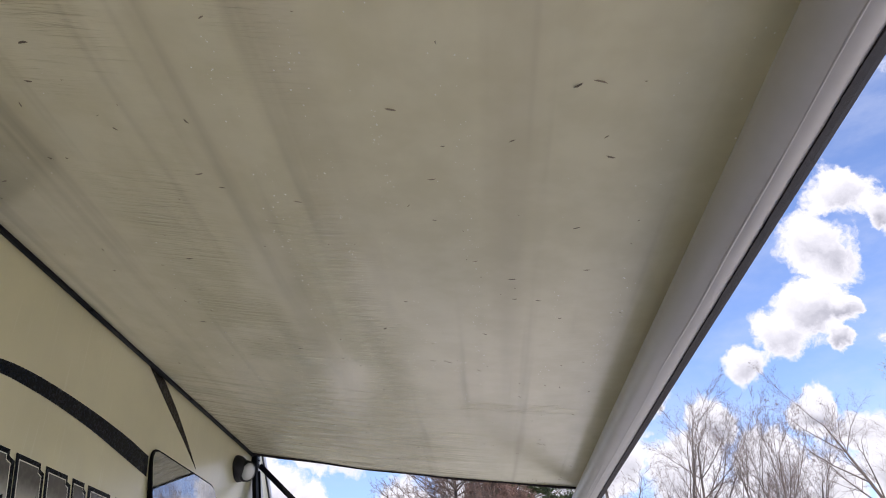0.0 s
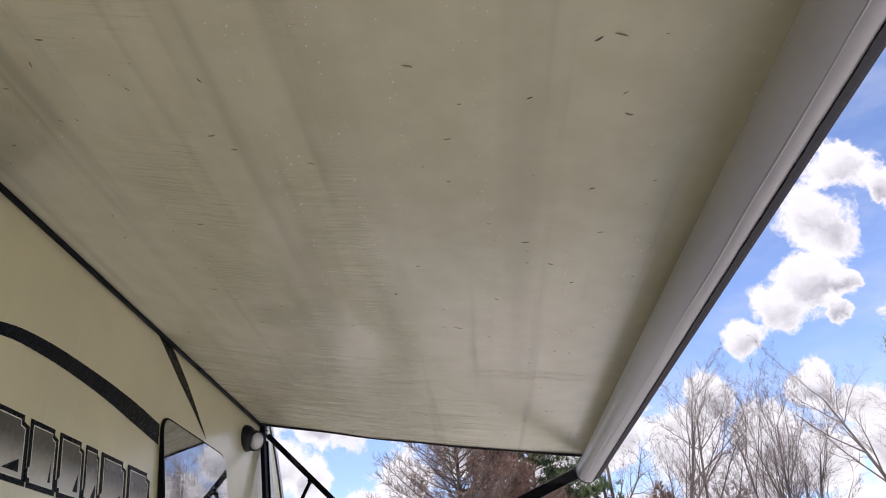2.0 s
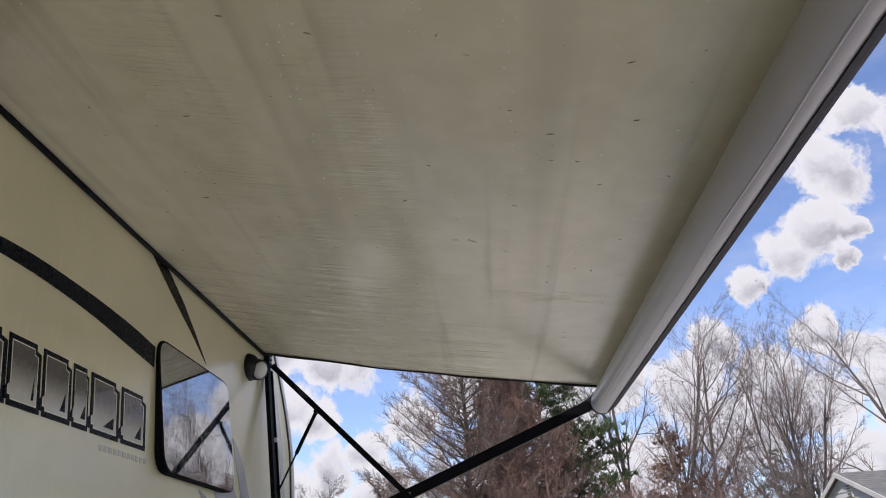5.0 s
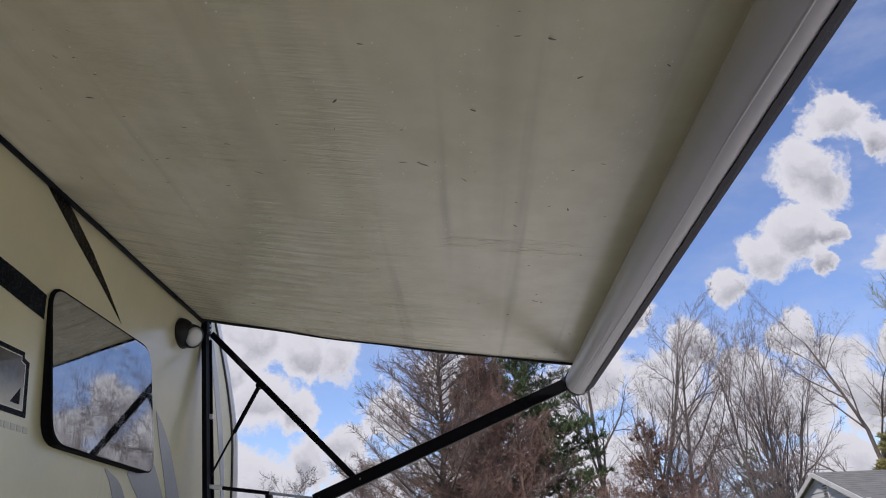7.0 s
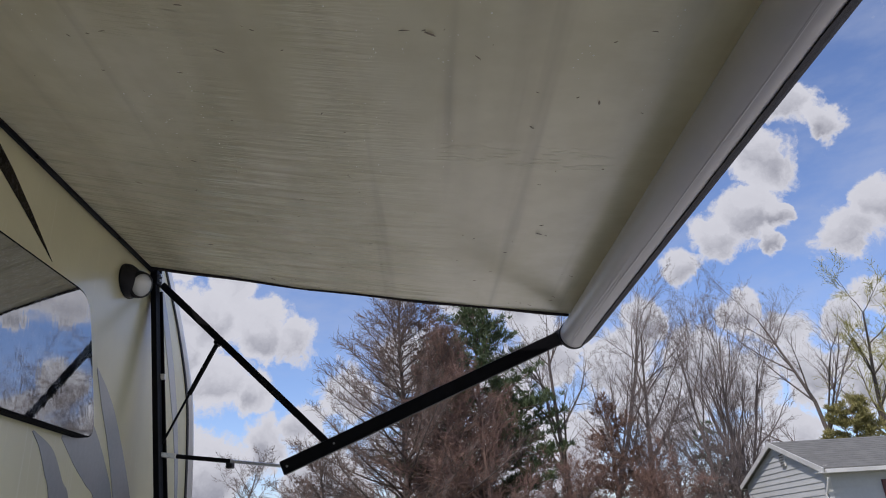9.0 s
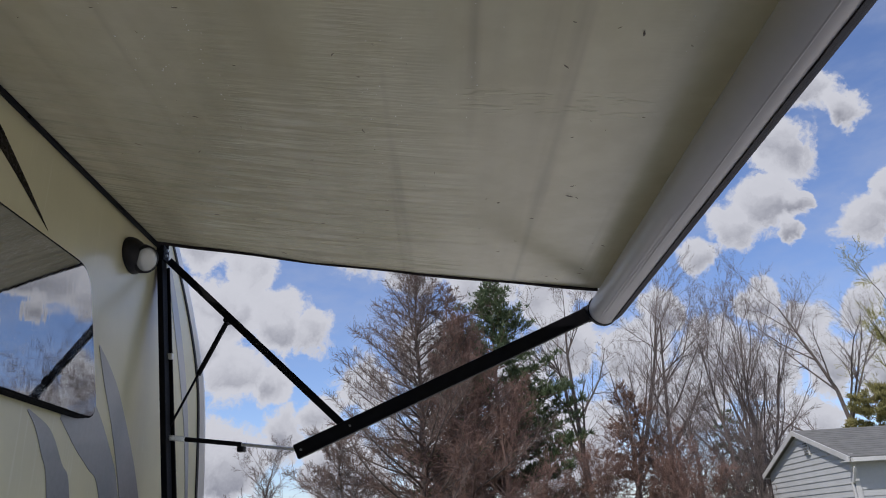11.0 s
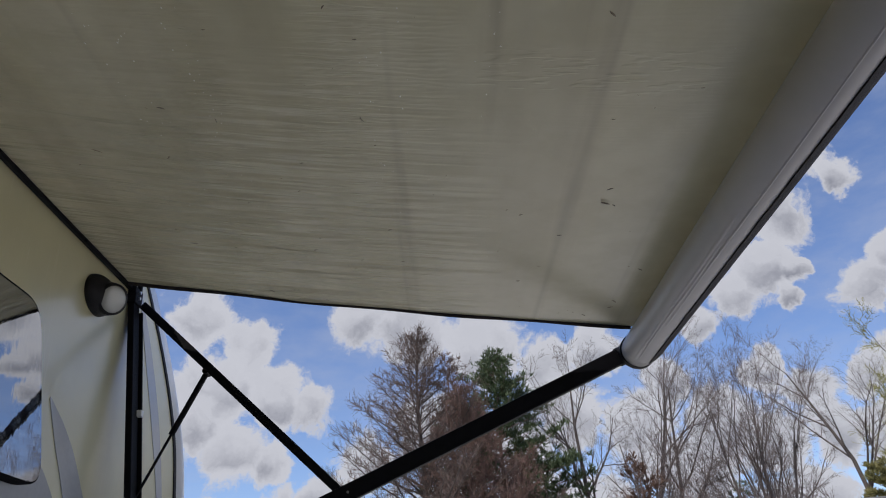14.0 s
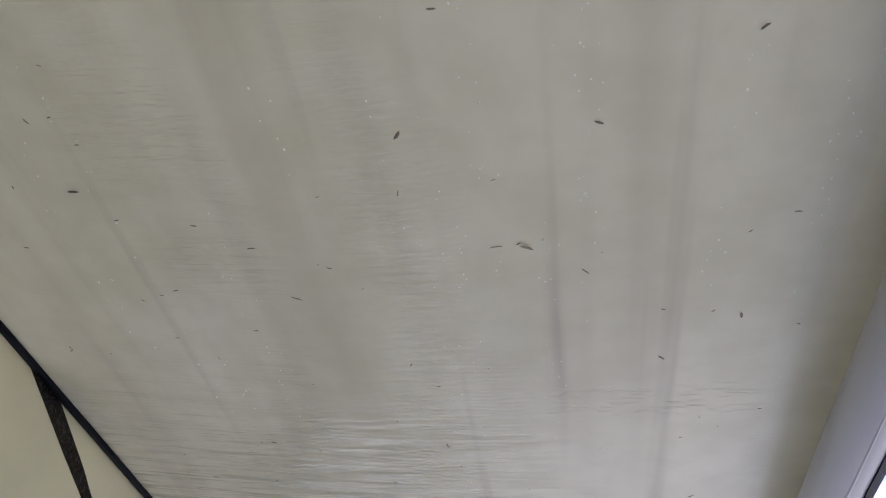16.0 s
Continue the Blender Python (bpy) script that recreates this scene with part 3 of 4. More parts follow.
bm = bmesh.new()
NX, NY = 64, 520
rows = []
for j in range(NY + 1):
    row = []
    for i in range(NX + 1):
        x = 0.012 + (2.485 - 0.012) * i / NX
        y = A0 + (cloth_front(x) - A0) * j / NY
        corner = max(0, min(1, (y - 3.9) / 1.2)) * max(0, 1 - (abs(x - 0.8) / 0.8) ** 2) if 0 < x < 1.6 else 0.0
        ridge = noise.noise((x * 1.1, y * 11.0 - x * 1.6, 7.0)) + 0.6 * noise.noise((x * 1.8, y * 23.0 - x * 4.0, 2.0))
        z = cloth_z(x, y) + 0.013 * corner * ridge * (0.4 + max(0.0, noise.noise((x * 1.5, y * 1.2, 5.0)) + 0.3))
        z += 0.004 * noise.noise((x * 1.4, y * 0.9, 3.0))
        row.append(bm.verts.new((x, y, z)))
    rows.append(row)
for a, b in zip(rows, rows[1:]):
    for i in range(NX):
        bm.faces.new((a[i], a[i + 1], b[i + 1], b[i]))
part("fabric", bm, VINYL, awning, "stained pale vinyl cloth with ripples", True)
# piping along the free edge and the rail at the wall
for name, mat, r, label in (("edge_piping", HEM, 0.0075, "dark stitched edge"),):
    pts = [Vector((x, cloth_front(x) + 0.003, cloth_z(x, 6.0) - 0.003 - 0.003 * math.sin(x * 9))) for x in np.linspace(0.02, 2.40, 40)]
    bm = bmesh.new()
    rings = []
    for k, p in enumerate(pts):
        rings.append([bm.verts.new(p + Vector((0, math.cos(a) * r * (0.8 + 0.4 * noise.noise((k * 0.7, 0, 0)) ** 2), math.sin(a) * r * 1.5))) for a in np.linspace(0, 2 * math.pi, 8, endpoint=False)])
    for a, b in zip(rings, rings[1:]):
        for i in range(8):
            bm.faces.new((a[i], a[(i + 1) % 8], b[(i + 1) % 8], b[i]))
    bm.faces.new(rings[0])
    bm.faces.new(rings[-1][::-1])
    part(name, bm, mat, awning, label)
bm = bmesh.new()
box(bm, (0.0, A0 - 0.1, 3.232), (0.024, 6.16, 3.272), 0.006)
part("wall_rail", bm, BLACKMETAL, awning, "black aluminium rail")
for y in (4.72, 5.55, 3.5):
    part("rail_screw", rod((0.02, y, 3.236), (0.034, y, 3.228), 0.007, 8), BLACKMETAL, awning)
# roller tube wrapped in cloth: rounded below, its loose flap drawn up flat towards the outer hem
def roller_section(grow=0.0):
    """Outline (x, z) of the wrapped roller, from the inner shoulder round the bottom to the outer hem and back over the top."""
    pts = [(-0.050, 0.064), (-0.074, 0.036), (-0.084, 0.006), (-0.081, -0.026), (-0.064, -0.056), (-0.036, -0.076), (-0.004, -0.083),
           (0.026, -0.076), (0.052, -0.063), (0.078, -0.044), (0.086, -0.030), (0.085, 0.010), (0.071, 0.044), (0.040, 0.074), (0.0, 0.083)]
    c = smooth_line(pts, 60, True)
    return [(RX + p[0] * (1 + grow / 0.083), RZ + p[1] * (1 + grow / 0.083)) for p in c]


def sweep(section, ys, wave=0.0):
    bm = bmesh.new()
    rings = []
    for y in ys:
        k = wave * noise.noise((y * 2.3, 0.7, 0.0))
        rings.append([bm.verts.new((x + k, y, z + k * 0.6)) for x, z in section])
    n = len(section)
    for p, q in zip(rings, rings[1:]):
        for i in range(n):
            bm.faces.new((p[i], p[(i + 1) % n], q[(i + 1) % n], q[i]))
    bm.faces.new(rings[0])
    bm.faces.new(rings[-1][::-1])
    return bm


roller = part("roller_tube", sweep(roller_section(), np.linspace(A0 - 0.02, 6.10, 90), 0.0025), ROLLER, awning, "roller wrapped in pale vinyl", True)
roller.data.polygons.foreach_set("use_smooth", [len(p.vertices) == 4 for p in roller.data.polygons])
part("end_cap", rod((RX - 0.005, 6.098, RZ), (RX - 0.005, 6.130, RZ), RR + 0.003, 32), BLACKMETAL, roller, "black end cap")
part("end_cap", rod((RX, A0 - 0.06, RZ), (RX, A0 - 0.018, RZ), RR + 0.004, 32), BLACKMETAL, roller)
# hem flap: a dark frayed strip folded round the outer edge of the loose cloth
bm = bmesh.new()
rows = []
for y in np.linspace(A0, 6.06, 420):
    wob = 0.0030 * noise.noise((y * 9, 0.3, 0)) + 0.0014 * noise.noise((y * 60, 1.3, 0))
    strip = [(0.022 + wob, -0.0830), (0.053, -0.0675), (0.081, -0.0475), (0.0905 + wob, -0.031), (0.0895, 0.010), (0.081, 0.010), (0.081, -0.028), (0.072, -0.041), (0.022, -0.0740)]
    rows.append([bm.verts.new((RX + u, y, RZ + v)) for u, v in strip])
for a, b in zip(rows, rows[1:]):
    for i in range(len(a)):
        bm.faces.new((a[i], a[(i + 1) % len(a)], b[(i + 1) % len(a)], b[i]))
part("hem_strip", bm, HEM, roller, "dark frayed hem strip")
# creases of the wrapped cloth
section = roller_section()
for k, (at_, y0, y1, w) in enumerate(((0.30, 4.7, 6.02, 0.0045), (0.325, 4.9, 6.0, 0.0035), (0.35, 3.2, 5.6, 0.0035), (0.345, 0.8, 3.6, 0.003))):
    bm = bmesh.new()
    rows = []
    for y in np.linspace(y0, y1, 40):
        i = (at_ + 0.012 * noise.noise((y * 1.7, k, 0))) * len(section)
        j = int(i)
        p = Vector(section[j]).lerp(Vector(section[j + 1]), i - j)
        along = (Vector(section[j + 1]) - Vector(section[j])).normalized()
        outward = (p - Vector((RX, RZ))).normalized()
        t = math.sin(math.pi * (y - y0) / (y1 - y0)) ** 0.5 if y0 < y < y1 else 0.0
        row = []
        for d, h in ((-1, -0.0015), (-0.25, w * 0.8 * t), (0.25, w * 0.8 * t), (1, -0.0015)):
            q = p + along * (d * w * 1.6) + outward * h
            row.append(bm.verts.new((q.x, y, q.y)))
        rows.append(row)
    for a, b in zip(rows, rows[1:]):
        for i in range(3):
            bm.faces.new((a[i], a[i + 1], b[i + 1], b[i]))
    part("cloth_crease", bm, ROLLER, roller, "", True)


def arm_set(y, mirror=False):
    """Wall channel, lifting arm, strut, gas spring and lower link of one side."""
    d = -1 if mirror else 1
    yc = y - 0.115 * d
    top, foot = Vector((0.016, yc, 3.195)), Vector((0.205, yc, 1.55))
    low, tip = Vector((0.770, y - 0.02 * d, 2.118)), Vector((2.395, y - 0.03 * d, 2.790))
    mid, joint = Vector((0.385, y, 2.848)), Vector((1.020, y, 2.236))
    ch = part("wall_channel", beam(top, foot, 0.030, 0.072, 0.004), BLACKMETAL, awning, "black upright channel")
    part("channel_lip", beam(top + Vector((0.012, 0.050 * d, -0.05)), foot + Vector((0.012, 0.050 * d, 0)), 0.040, 0.012, 0.003), BLACKMETAL, ch)
    part("top_bracket", box(bmesh.new(), (0.0, yc - 0.045, 3.165), (0.044, yc + 0.035, 3.245), 0.005), BLACKMETAL, ch)
    part("bracket_ear", box(bmesh.new(), (0.020, yc - 0.050, 3.215), (0.043, yc - 0.038, 3.270), 0.002), BLACKMETAL, ch)
    part("bracket_ear", box(bmesh.new(), (0.020, yc + 0.012, 3.215), (0.043, yc + 0.024, 3.280), 0.002), BLACKMETAL, ch)
    part("foot_bracket", box(bmesh.new(), (0.0, yc - 0.03, 1.50), (0.225, yc + 0.03, 1.56), 0.005), BLACKMETAL, ch)
    for z in (3.225, 3.195):
        part("bolt", rod((0.042, yc - 0.012, z), (0.054, yc - 0.012, z), 0.008, 8), ALU, ch)
    part("white_clip", box(bmesh.new(), (0.085, yc + 0.030 * d - 0.012, 2.622), (0.117, yc + 0.030 * d + 0.016, 2.652), 0.003), TRIMWHITE, ch)
    arm = part("lifting_arm", beam(low, tip, 0.076, 0.040, 0.005), BLACKMETAL, awning, "thick black main arm")
    part("pivot_bolt", rod(low + Vector((0.03, -0.03, 0.01)), low + Vector((0.03, -0.018, 0.01)), 0.006, 8), STEEL, arm)
    part("pivot_bolt", rod(joint + Vector((0.03, -0.045, 0.0)), joint + Vector((0.03, -0.018, 0.0)), 0.006, 8), STEEL, arm)
    part("arm_collar", rod(tip + Vector((-0.05, 0, -0.02)), tip + Vector((0.01, 0, 0.004)), 0.046, 16), BLACKMETAL, arm)
    part("strut", beam(Vector((0.040, y - 0.06 * d, 3.19)), joint, 0.040, 0.026, 0.004), BLACKMETAL, awning, "slim black diagonal strut")
    gas0, gas1 = mid + Vector((-0.012, -0.012 * d, -0.01)), Vector((0.130, yc + 0.03 * d, 2.262))
    half = gas0.lerp(gas1, 0.52)
    spring = part("gas_spring", rod(gas0, half, 0.0135, 14), BLACKMETAL, awning, "black gas spring")
    part("spring_rod", rod(half, gas1, 0.0065, 10), BLACKMETAL, spring)
    part("spring_knuckle", rod(gas0 + Vector((0, -0.03 * d, 0)), gas0 + Vector((0, 0.03 * d, 0)), 0.016, 10), BLACKMETAL, spring)
    a, b = Vector((0.125, yc + 0.02 * d, 2.215)), low + Vector((0.02, 0, 0.012))
    k = a.lerp(b, 0.56)
    link = part("lower_link", beam(a, k, 0.022, 0.022, 0.003), BLACKMETAL, awning, "black telescoping lower link")
    part("link_rod", rod(k, b, 0.009, 12), ALU, link, "bare metal rod")
    part("link_sleeve", beam(a + (b - a) * 0.02, a + (b - a) * 0.14, 0.026, 0.026, 0.003), ALU, link, "bare metal sleeve")
    part("locking_knob", box(bmesh.new(), (k.x - 0.03, y - 0.03, k.z - 0.032), (k.x + 0.006, y + 0.02, k.z + 0.010), 0.004), BLACKRUBBER, link)


arm_set(6.215)
arm_set(A0 - 0.09, True)

# shadows of leaf and twig bits on top, drawn as brown flakes below the cloth
rng = random.Random(11)
verts, faces = [], []
for i in range(210):
    x, y = rng.uniform(0.15, 2.3), rng.uniform(0.9, 5.95)
    L = rng.choice((0.006, 0.009, 0.012, 0.016, 0.020, 0.026)) * rng.uniform(0.35, 0.75)
    W = L * rng.uniform(0.14, 0.32)
    a = rng.gauss(0.0, 0.55) + (math.pi / 2 if rng.random() < 0.15 else 0)
    ca, sa = math.cos(a), math.sin(a)
    z = cloth_z(x, y) - 0.006
    k = len(verts)
    bend = rng.uniform(-0.25, 0.25) * L
    for u, v, h in ((-1, 0, 0), (-0.4, 1, 0), (0.5, 0.8, 0), (1, 0, 0), (0.4, -1, 0), (-0.5, -0.8, 0), (0, 0, -0.002)):
        px, py = u * L, v * W + bend * (1 - u * u)
        verts.append((x + px * ca - py * sa, y + px * sa + py * ca, z - 0.163 * (px * ca - py * sa) + h))
    faces += [(k + j, k + (j + 1) % 6, k + 6) for j in range(6)]
tagged(raw("leaf_shadow_bits", verts, faces, LEAFSHADOW), "brown flakes under the awning cloth, for shadows of dry leaf bits on top", "leaf litter", kind="stuff")

# dried water drops in strings along the cloth
verts, faces = [], []
for line in range(26):
    x0, y0 = rng.uniform(0.3, 2.36), rng.uniform(1.0, 4.6)
    for k in range(rng.randint(10, 42)):
        x, y = x0 + rng.gauss(0, 0.018), y0 + rng.gauss(0, 0.42)
        if not (0.05 < x < 2.4 and y < 5.9):
            continue
        r = rng.choice((0.0014, 0.0018, 0.0022, 0.0030)) * rng.uniform(0.7, 1.1)
        z = cloth_z(x, y) - 0.0045
        k0 = len(verts)
        for i in range(6):
            a = i * math.pi / 3
            verts.append((x + r * math.cos(a), y + r * 1.25 * math.sin(a), z - 0.155 * r * math.cos(a)))
        verts.append((x, y, z - r * 0.5))
        faces += [(k0 + i, k0 + (i + 1) % 6, k0 + 6) for i in range(6)]
tagged(raw("water_drops", verts, faces, DROP), "pale dried water drops under the awning cloth", "water drops", kind="stuff")

# ---- trees ----


def prisms(segs, sides):
    """Joins tapered segments (p, q, r0, r1) into one list of vertices and faces."""
    verts, faces = [], []
    for p, q, r0, r1 in segs:
        d = (q - p)
        n = d.length
        if n < 1e-5:
            continue
        d = d / n
        u = d.orthogonal().normalized()
        v = d.cross(u)
        k = len(verts)
        for c, r in ((p, r0), (q, r1)):
            for i in range(sides):
                a = 2 * math.pi * i / sides
                verts.append(c + u * (r * math.cos(a)) + v * (r * math.sin(a)))
        for i in range(sides):
            j = (i + 1) % sides
            faces.append((k + i, k + j, k + sides + j, k + sides + i))
    return verts, faces


def branch(rng, out, p, d, length, r, level, spec):
    """Grows one limb and its offspring into out[level]."""
    n = max(2, spec["steps"][level])
    step = length / n
    pts = [p]
    for i in range(n):
        wob = spec["wobble"][level]
        d = (d + Vector((rng.gauss(0, wob), rng.gauss(0, wob), rng.gauss(0, wob * 0.7) + spec["up"][level]))).normalized()
        q = p + d * step
        t0, t1 = i / n, (i + 1) / n
        ra, rb = r * (1 - 0.8 * t0), r * (1 - 0.8 * t1)
        out[level].append((p, q, ra, rb))
        p = q
        pts.append((q, d.copy(), t1, rb))
    if level + 1 < len(spec["kids"]) + 1 and level < len(spec["kids"]):
        for c in range(spec["kids"][level]):
            t = spec["from"][level] + (1 - spec["from"][level]) * (c + rng.random()) / spec["kids"][level]
            idx = min(n, max(1, int(t * n + 0.5)))
            q, dd, tt, rb = pts[idx]
            az = rng.uniform(0, 2 * math.pi)
            side = dd.orthogonal().normalized()
            side = Matrix.Rotation(az, 3, dd) @ side
            ang = radians(rng.gauss(spec["angle"][level], 8))
            nd = dd * math.cos(ang) + side * math.sin(ang)
            L = length * spec["ratio"][level] * rng.uniform(0.7, 1.15) * (1.0 - spec["taper"][level] * tt)
            branch(rng, out, q, nd, L, max(spec["rmin"], rb * 0.62), level + 1, spec)


def bare_tree(name, at, height, trunk_r, seed, lean=(0, 0), spec=None, barks=None, label="", stems=1, group="bare trees"):
    base = dict(kids=(13, 9, 8, 4), steps=(7, 5, 4, 3, 2), wobble=(0.07, 0.12, 0.15, 0.18, 0.2), up=(0.05, 0.06, 0.05, 0.03, 0.02),
                angle=(40, 38, 38, 36), ratio=(0.52, 0.5, 0.5, 0.55), taper=(0.45, 0.35, 0.3, 0.2), rmin=0.0075)
    base["from"] = (0.28, 0.25, 0.2, 0.15)
    base.update(spec or {})
    rng = random.Random(seed)
    out = [[] for _ in range(6)]
    for s in range(stems):
        d = Vector((lean[0] + (rng.gauss(0, 0.16) if stems > 1 else 0), lean[1] + (rng.gauss(0, 0.16) if stems > 1 else 0), 1)).normalized()
        branch(rng, out, Vector(at) + Vector((rng.gauss(0, 0.15), rng.gauss(0, 0.15), -0.1)) * (1 if stems > 1 else 0.01), d, height * 0.93 * (rng.uniform(0.8, 1.0) if stems > 1 else 1), trunk_r, 0, base)
    t = thing(name, at, label, "tree", group)
    wood, twig = barks or (BARK, TWIG)
    per = base["steps"][0]
    for i in range(0, len(out[0]), per):
        v, f = prisms(out[0][i:i + per], 9)
        raw("trunk", v, f, wood, t, "", True)
    per = base["steps"][1]
    for i in range(0, len(out[1]), per):
        v, f = prisms(out[1][i:i + per], 5)
        raw("limb", v, f, wood, t, "", True)
    v, f = prisms(out[2] + out[3] + out[4] + out[5], 3)
    tagged(raw("crown", v, f, twig, t, "fine leafless twigs"), kind="stuff")
    return t


def needle_tree(name, at, height, spread, seed, mat, label, start=0.08, clumps=26, dens=1.0, tuft=0.30, group="", dome=False):
    """A conifer: whorled boughs that carry tufts of needles."""
    rng = random.Random(seed)
    t = thing(name, at, label, "tree", group)
    at = Vector(at)
    segs, verts, faces = [], [], []
    segs.append((at + Vector((0, 0, -0.1)), at + Vector((0, 0, height * 0.97)), height * 0.018, 0.02))
    n = int(height * 9 * dens)
    for i in range(n):
        h = start + (1 - start) * (i + rng.random()) / n
        reach = spread * ((1 - h ** 3) ** 0.5 if dome else (1 - h) ** 0.75) * rng.uniform(0.55, 1.12) + 0.18
        az = rng.uniform(0, 2 * math.pi)
        p = at + Vector((0, 0, h * height))
        d = Vector((math.cos(az), math.sin(az), rng.uniform(-0.1, 0.35) + 0.5 * h))
        q = p + d * reach
        q.z -= 0.12 * reach
        segs.append((p, q, 0.012 + 0.010 * reach, 0.008))
        for c in range(max(3, int(clumps * reach / spread))):
            s = rng.uniform(0.25, 1.05)
            c0 = p.lerp(q, s) + Vector((rng.gauss(0, 0.12), rng.gauss(0, 0.12), rng.gauss(0.04, 0.10)))
            grow = Vector((d.x * 0.5, d.y * 0.5, 0.9)).normalized()
            for b in range(12):
                dd = (grow + Vector((rng.gauss(0, 0.6), rng.gauss(0, 0.6), rng.gauss(0, 0.5)))).normalized()
                L = tuft * rng.uniform(0.5, 1.0)
                u = dd.orthogonal().normalized() * (tuft * 0.055)
                u = Matrix.Rotation(rng.uniform(0, 6.28), 3, dd) @ u
                k = len(verts)
                verts += [c0 - u * 0.5, c0 + dd * L * 0.55 + u, c0 + dd * L, c0 + dd * L * 0.5 - u]
                faces.append((k, k + 1, k + 2, k + 3))
    v, f = prisms(segs, 4)
    raw("trunk", v, f, BARKRED, t)
    tagged(raw("crown", verts, faces, mat, t, "tufts of needles"), kind="stuff")
    return t


def larch(name, at, height, reach, seed, barks, label, limbs=150, start=0.07, group="bare trees"):
    """A leafless cone-shaped tree: one leader, many rising limbs, each with combs of fine twigs."""
    rng = random.Random(seed)
    wood, fine = barks
    t = thing(name, at, label, "tree", group)
    at = Vector(at)
    trunk, p, n = [], at + Vector((0, 0, -0.1)), 12
    axis = [p]
    for i in range(n):
        q = at + Vector((rng.gauss(0, 0.05), rng.gauss(0, 0.05), height * (i + 1) / n))
        trunk.append((p, q, height * 0.017 * (1 - 0.95 * i / n), height * 0.017 * (1 - 0.95 * (i + 1) / n)))
        axis.append(q)
        p = q
    v, f = prisms(trunk, 9)
    raw("trunk", v, f, wood, t, "", True)
    segs = []
    for i in range(limbs):
        h = start + (0.99 - start) * ((i + rng.random()) / limbs) ** 0.92
        k = min(n - 1, int(h * n))
        p = axis[k].lerp(axis[k + 1], h * n - k)
        length = (reach * (1 - h) ** 0.82 + 0.35) * rng.uniform(0.62, 1.12)
        az = i * 2.399 + rng.gauss(0, 0.3)
        d = Vector((math.cos(az), math.sin(az), rng.uniform(0.12, 0.55) + 0.9 * h ** 3))
        d.normalize()
        r0 = 0.010 + 0.0075 * length
        limb, steps = [], 6
        for j in range(steps):
            d = (d + Vector((rng.gauss(0, 0.06), rng.gauss(0, 0.06), rng.gauss(0.03, 0.06)))).normalized()
            q = p + d * (length / steps)
            limb.append((p, q, r0 * (1 - 0.85 * j / steps), r0 * (1 - 0.85 * (j + 1) / steps)))
            for c in range(max(3, int(length / steps / 0.06))):
                s = rng.random()
                base = p.lerp(q, s)
                along = (j + s) / steps
                if along < 0.12:
                    continue
                side = Matrix.Rotation(rng.uniform(0, 6.283), 3, d) @ d.orthogonal().normalized()
                td = (d * rng.uniform(0.4, 1.0) + side * 0.75 + Vector((0, 0, 0.30))).normalized()
                tl = rng.uniform(0.25, 0.95) * (1.15 - 0.7 * along) * min(1.0, 0.4 + length / 4)
                mid = base + td * tl * 0.5
                td2 = (td + Vector((rng.gauss(0, 0.2), rng.gauss(0, 0.2), rng.gauss(0.05, 0.2)))).normalized()
                end = mid + td2 * tl * 0.5
                segs += [(base, mid, 0.0085, 0.007), (mid, end, 0.007, 0.004)]
                for b in range(4):
                    g = base.lerp(mid, rng.uniform(0.3, 1.0)) if b < 2 else mid.lerp(end, rng.random())
                    sd = (td2 * 0.8 + Vector((rng.gauss(0, 0.55), rng.gauss(0, 0.55), rng.gauss(0.1, 0.5)))).normalized()
                    segs.append((g, g + sd * rng.uniform(0.12, 0.36), 0.0055, 0.0035))
            p = q
        v, f = prisms(limb, 5)
        raw("limb", v, f, wood, t, "", True)
    v, f = prisms(segs, 3)
    tagged(raw("crown", v, f, fine, t, "fine leafless twigs"), kind="stuff")
    return t


DENSE = dict(kids=(27, 11, 8, 6), angle=(52, 44, 42, 40), ratio=(0.44, 0.5, 0.5, 0.6), rmin=0.0068)
BRUSH = dict(kids=(16, 9, 8, 4), angle=(42, 40, 40, 38), ratio=(0.6, 0.5, 0.5, 0.5), rmin=0.007)
BRUSH["from"] = (0.12, 0.2, 0.2, 0.15)
DENSE["from"] = (0.10, 0.2, 0.2, 0.15)
UPRIGHT = dict(kids=(12, 8, 7, 4), angle=(20, 22, 26, 30), ratio=(0.62, 0.5, 0.45, 0.5), rmin=0.0055)
UPRIGHT["from"] = (0.10, 0.2, 0.2, 0.15)
AIRY = dict(kids=(12, 9, 8, 4), rmin=0.0055)
RED = (BARKRED, TWIGRED)
LARCHBARK = (BARK, TWIGLARCH)

larch("larch_tree", (0.75, 30.0, 0), 11.7, 6.3, 3, LARCHBARK, "tall cone-shaped leafless tree with fine grey-brown twigs", 150)
larch("reddish_tree", (2.4, 29.2, 0), 9.2, 4.1, 4, RED, "cone-shaped leafless tree with rusty brown twigs", 130)
bare_tree("reddish_tree", (3.9, 28.4, 0), 6.6, 0.12, 6, spec=DENSE, barks=RED, label="low leafless tree with a thicket of brown twigs")
bare_tree("reddish_tree", (-1.9, 28.8, 0), 4.9, 0.10, 5, spec=DENSE, barks=LARCHBARK, label="low leafless tree with dense brown twigs")
needle_tree("pine_tree", (3.9, 32.6, 0), 11.7, 5.2, 7, NEEDLE, "tall dark green pine behind bare trees", tuft=0.34, clumps=70, dens=1.7)
needle_tree("brown_pine", (1.95, 33.5, 0), 12.1, 2.0, 9, NEEDLEBROWN, "rusty brown conifer among bare trees", dens=0.7)
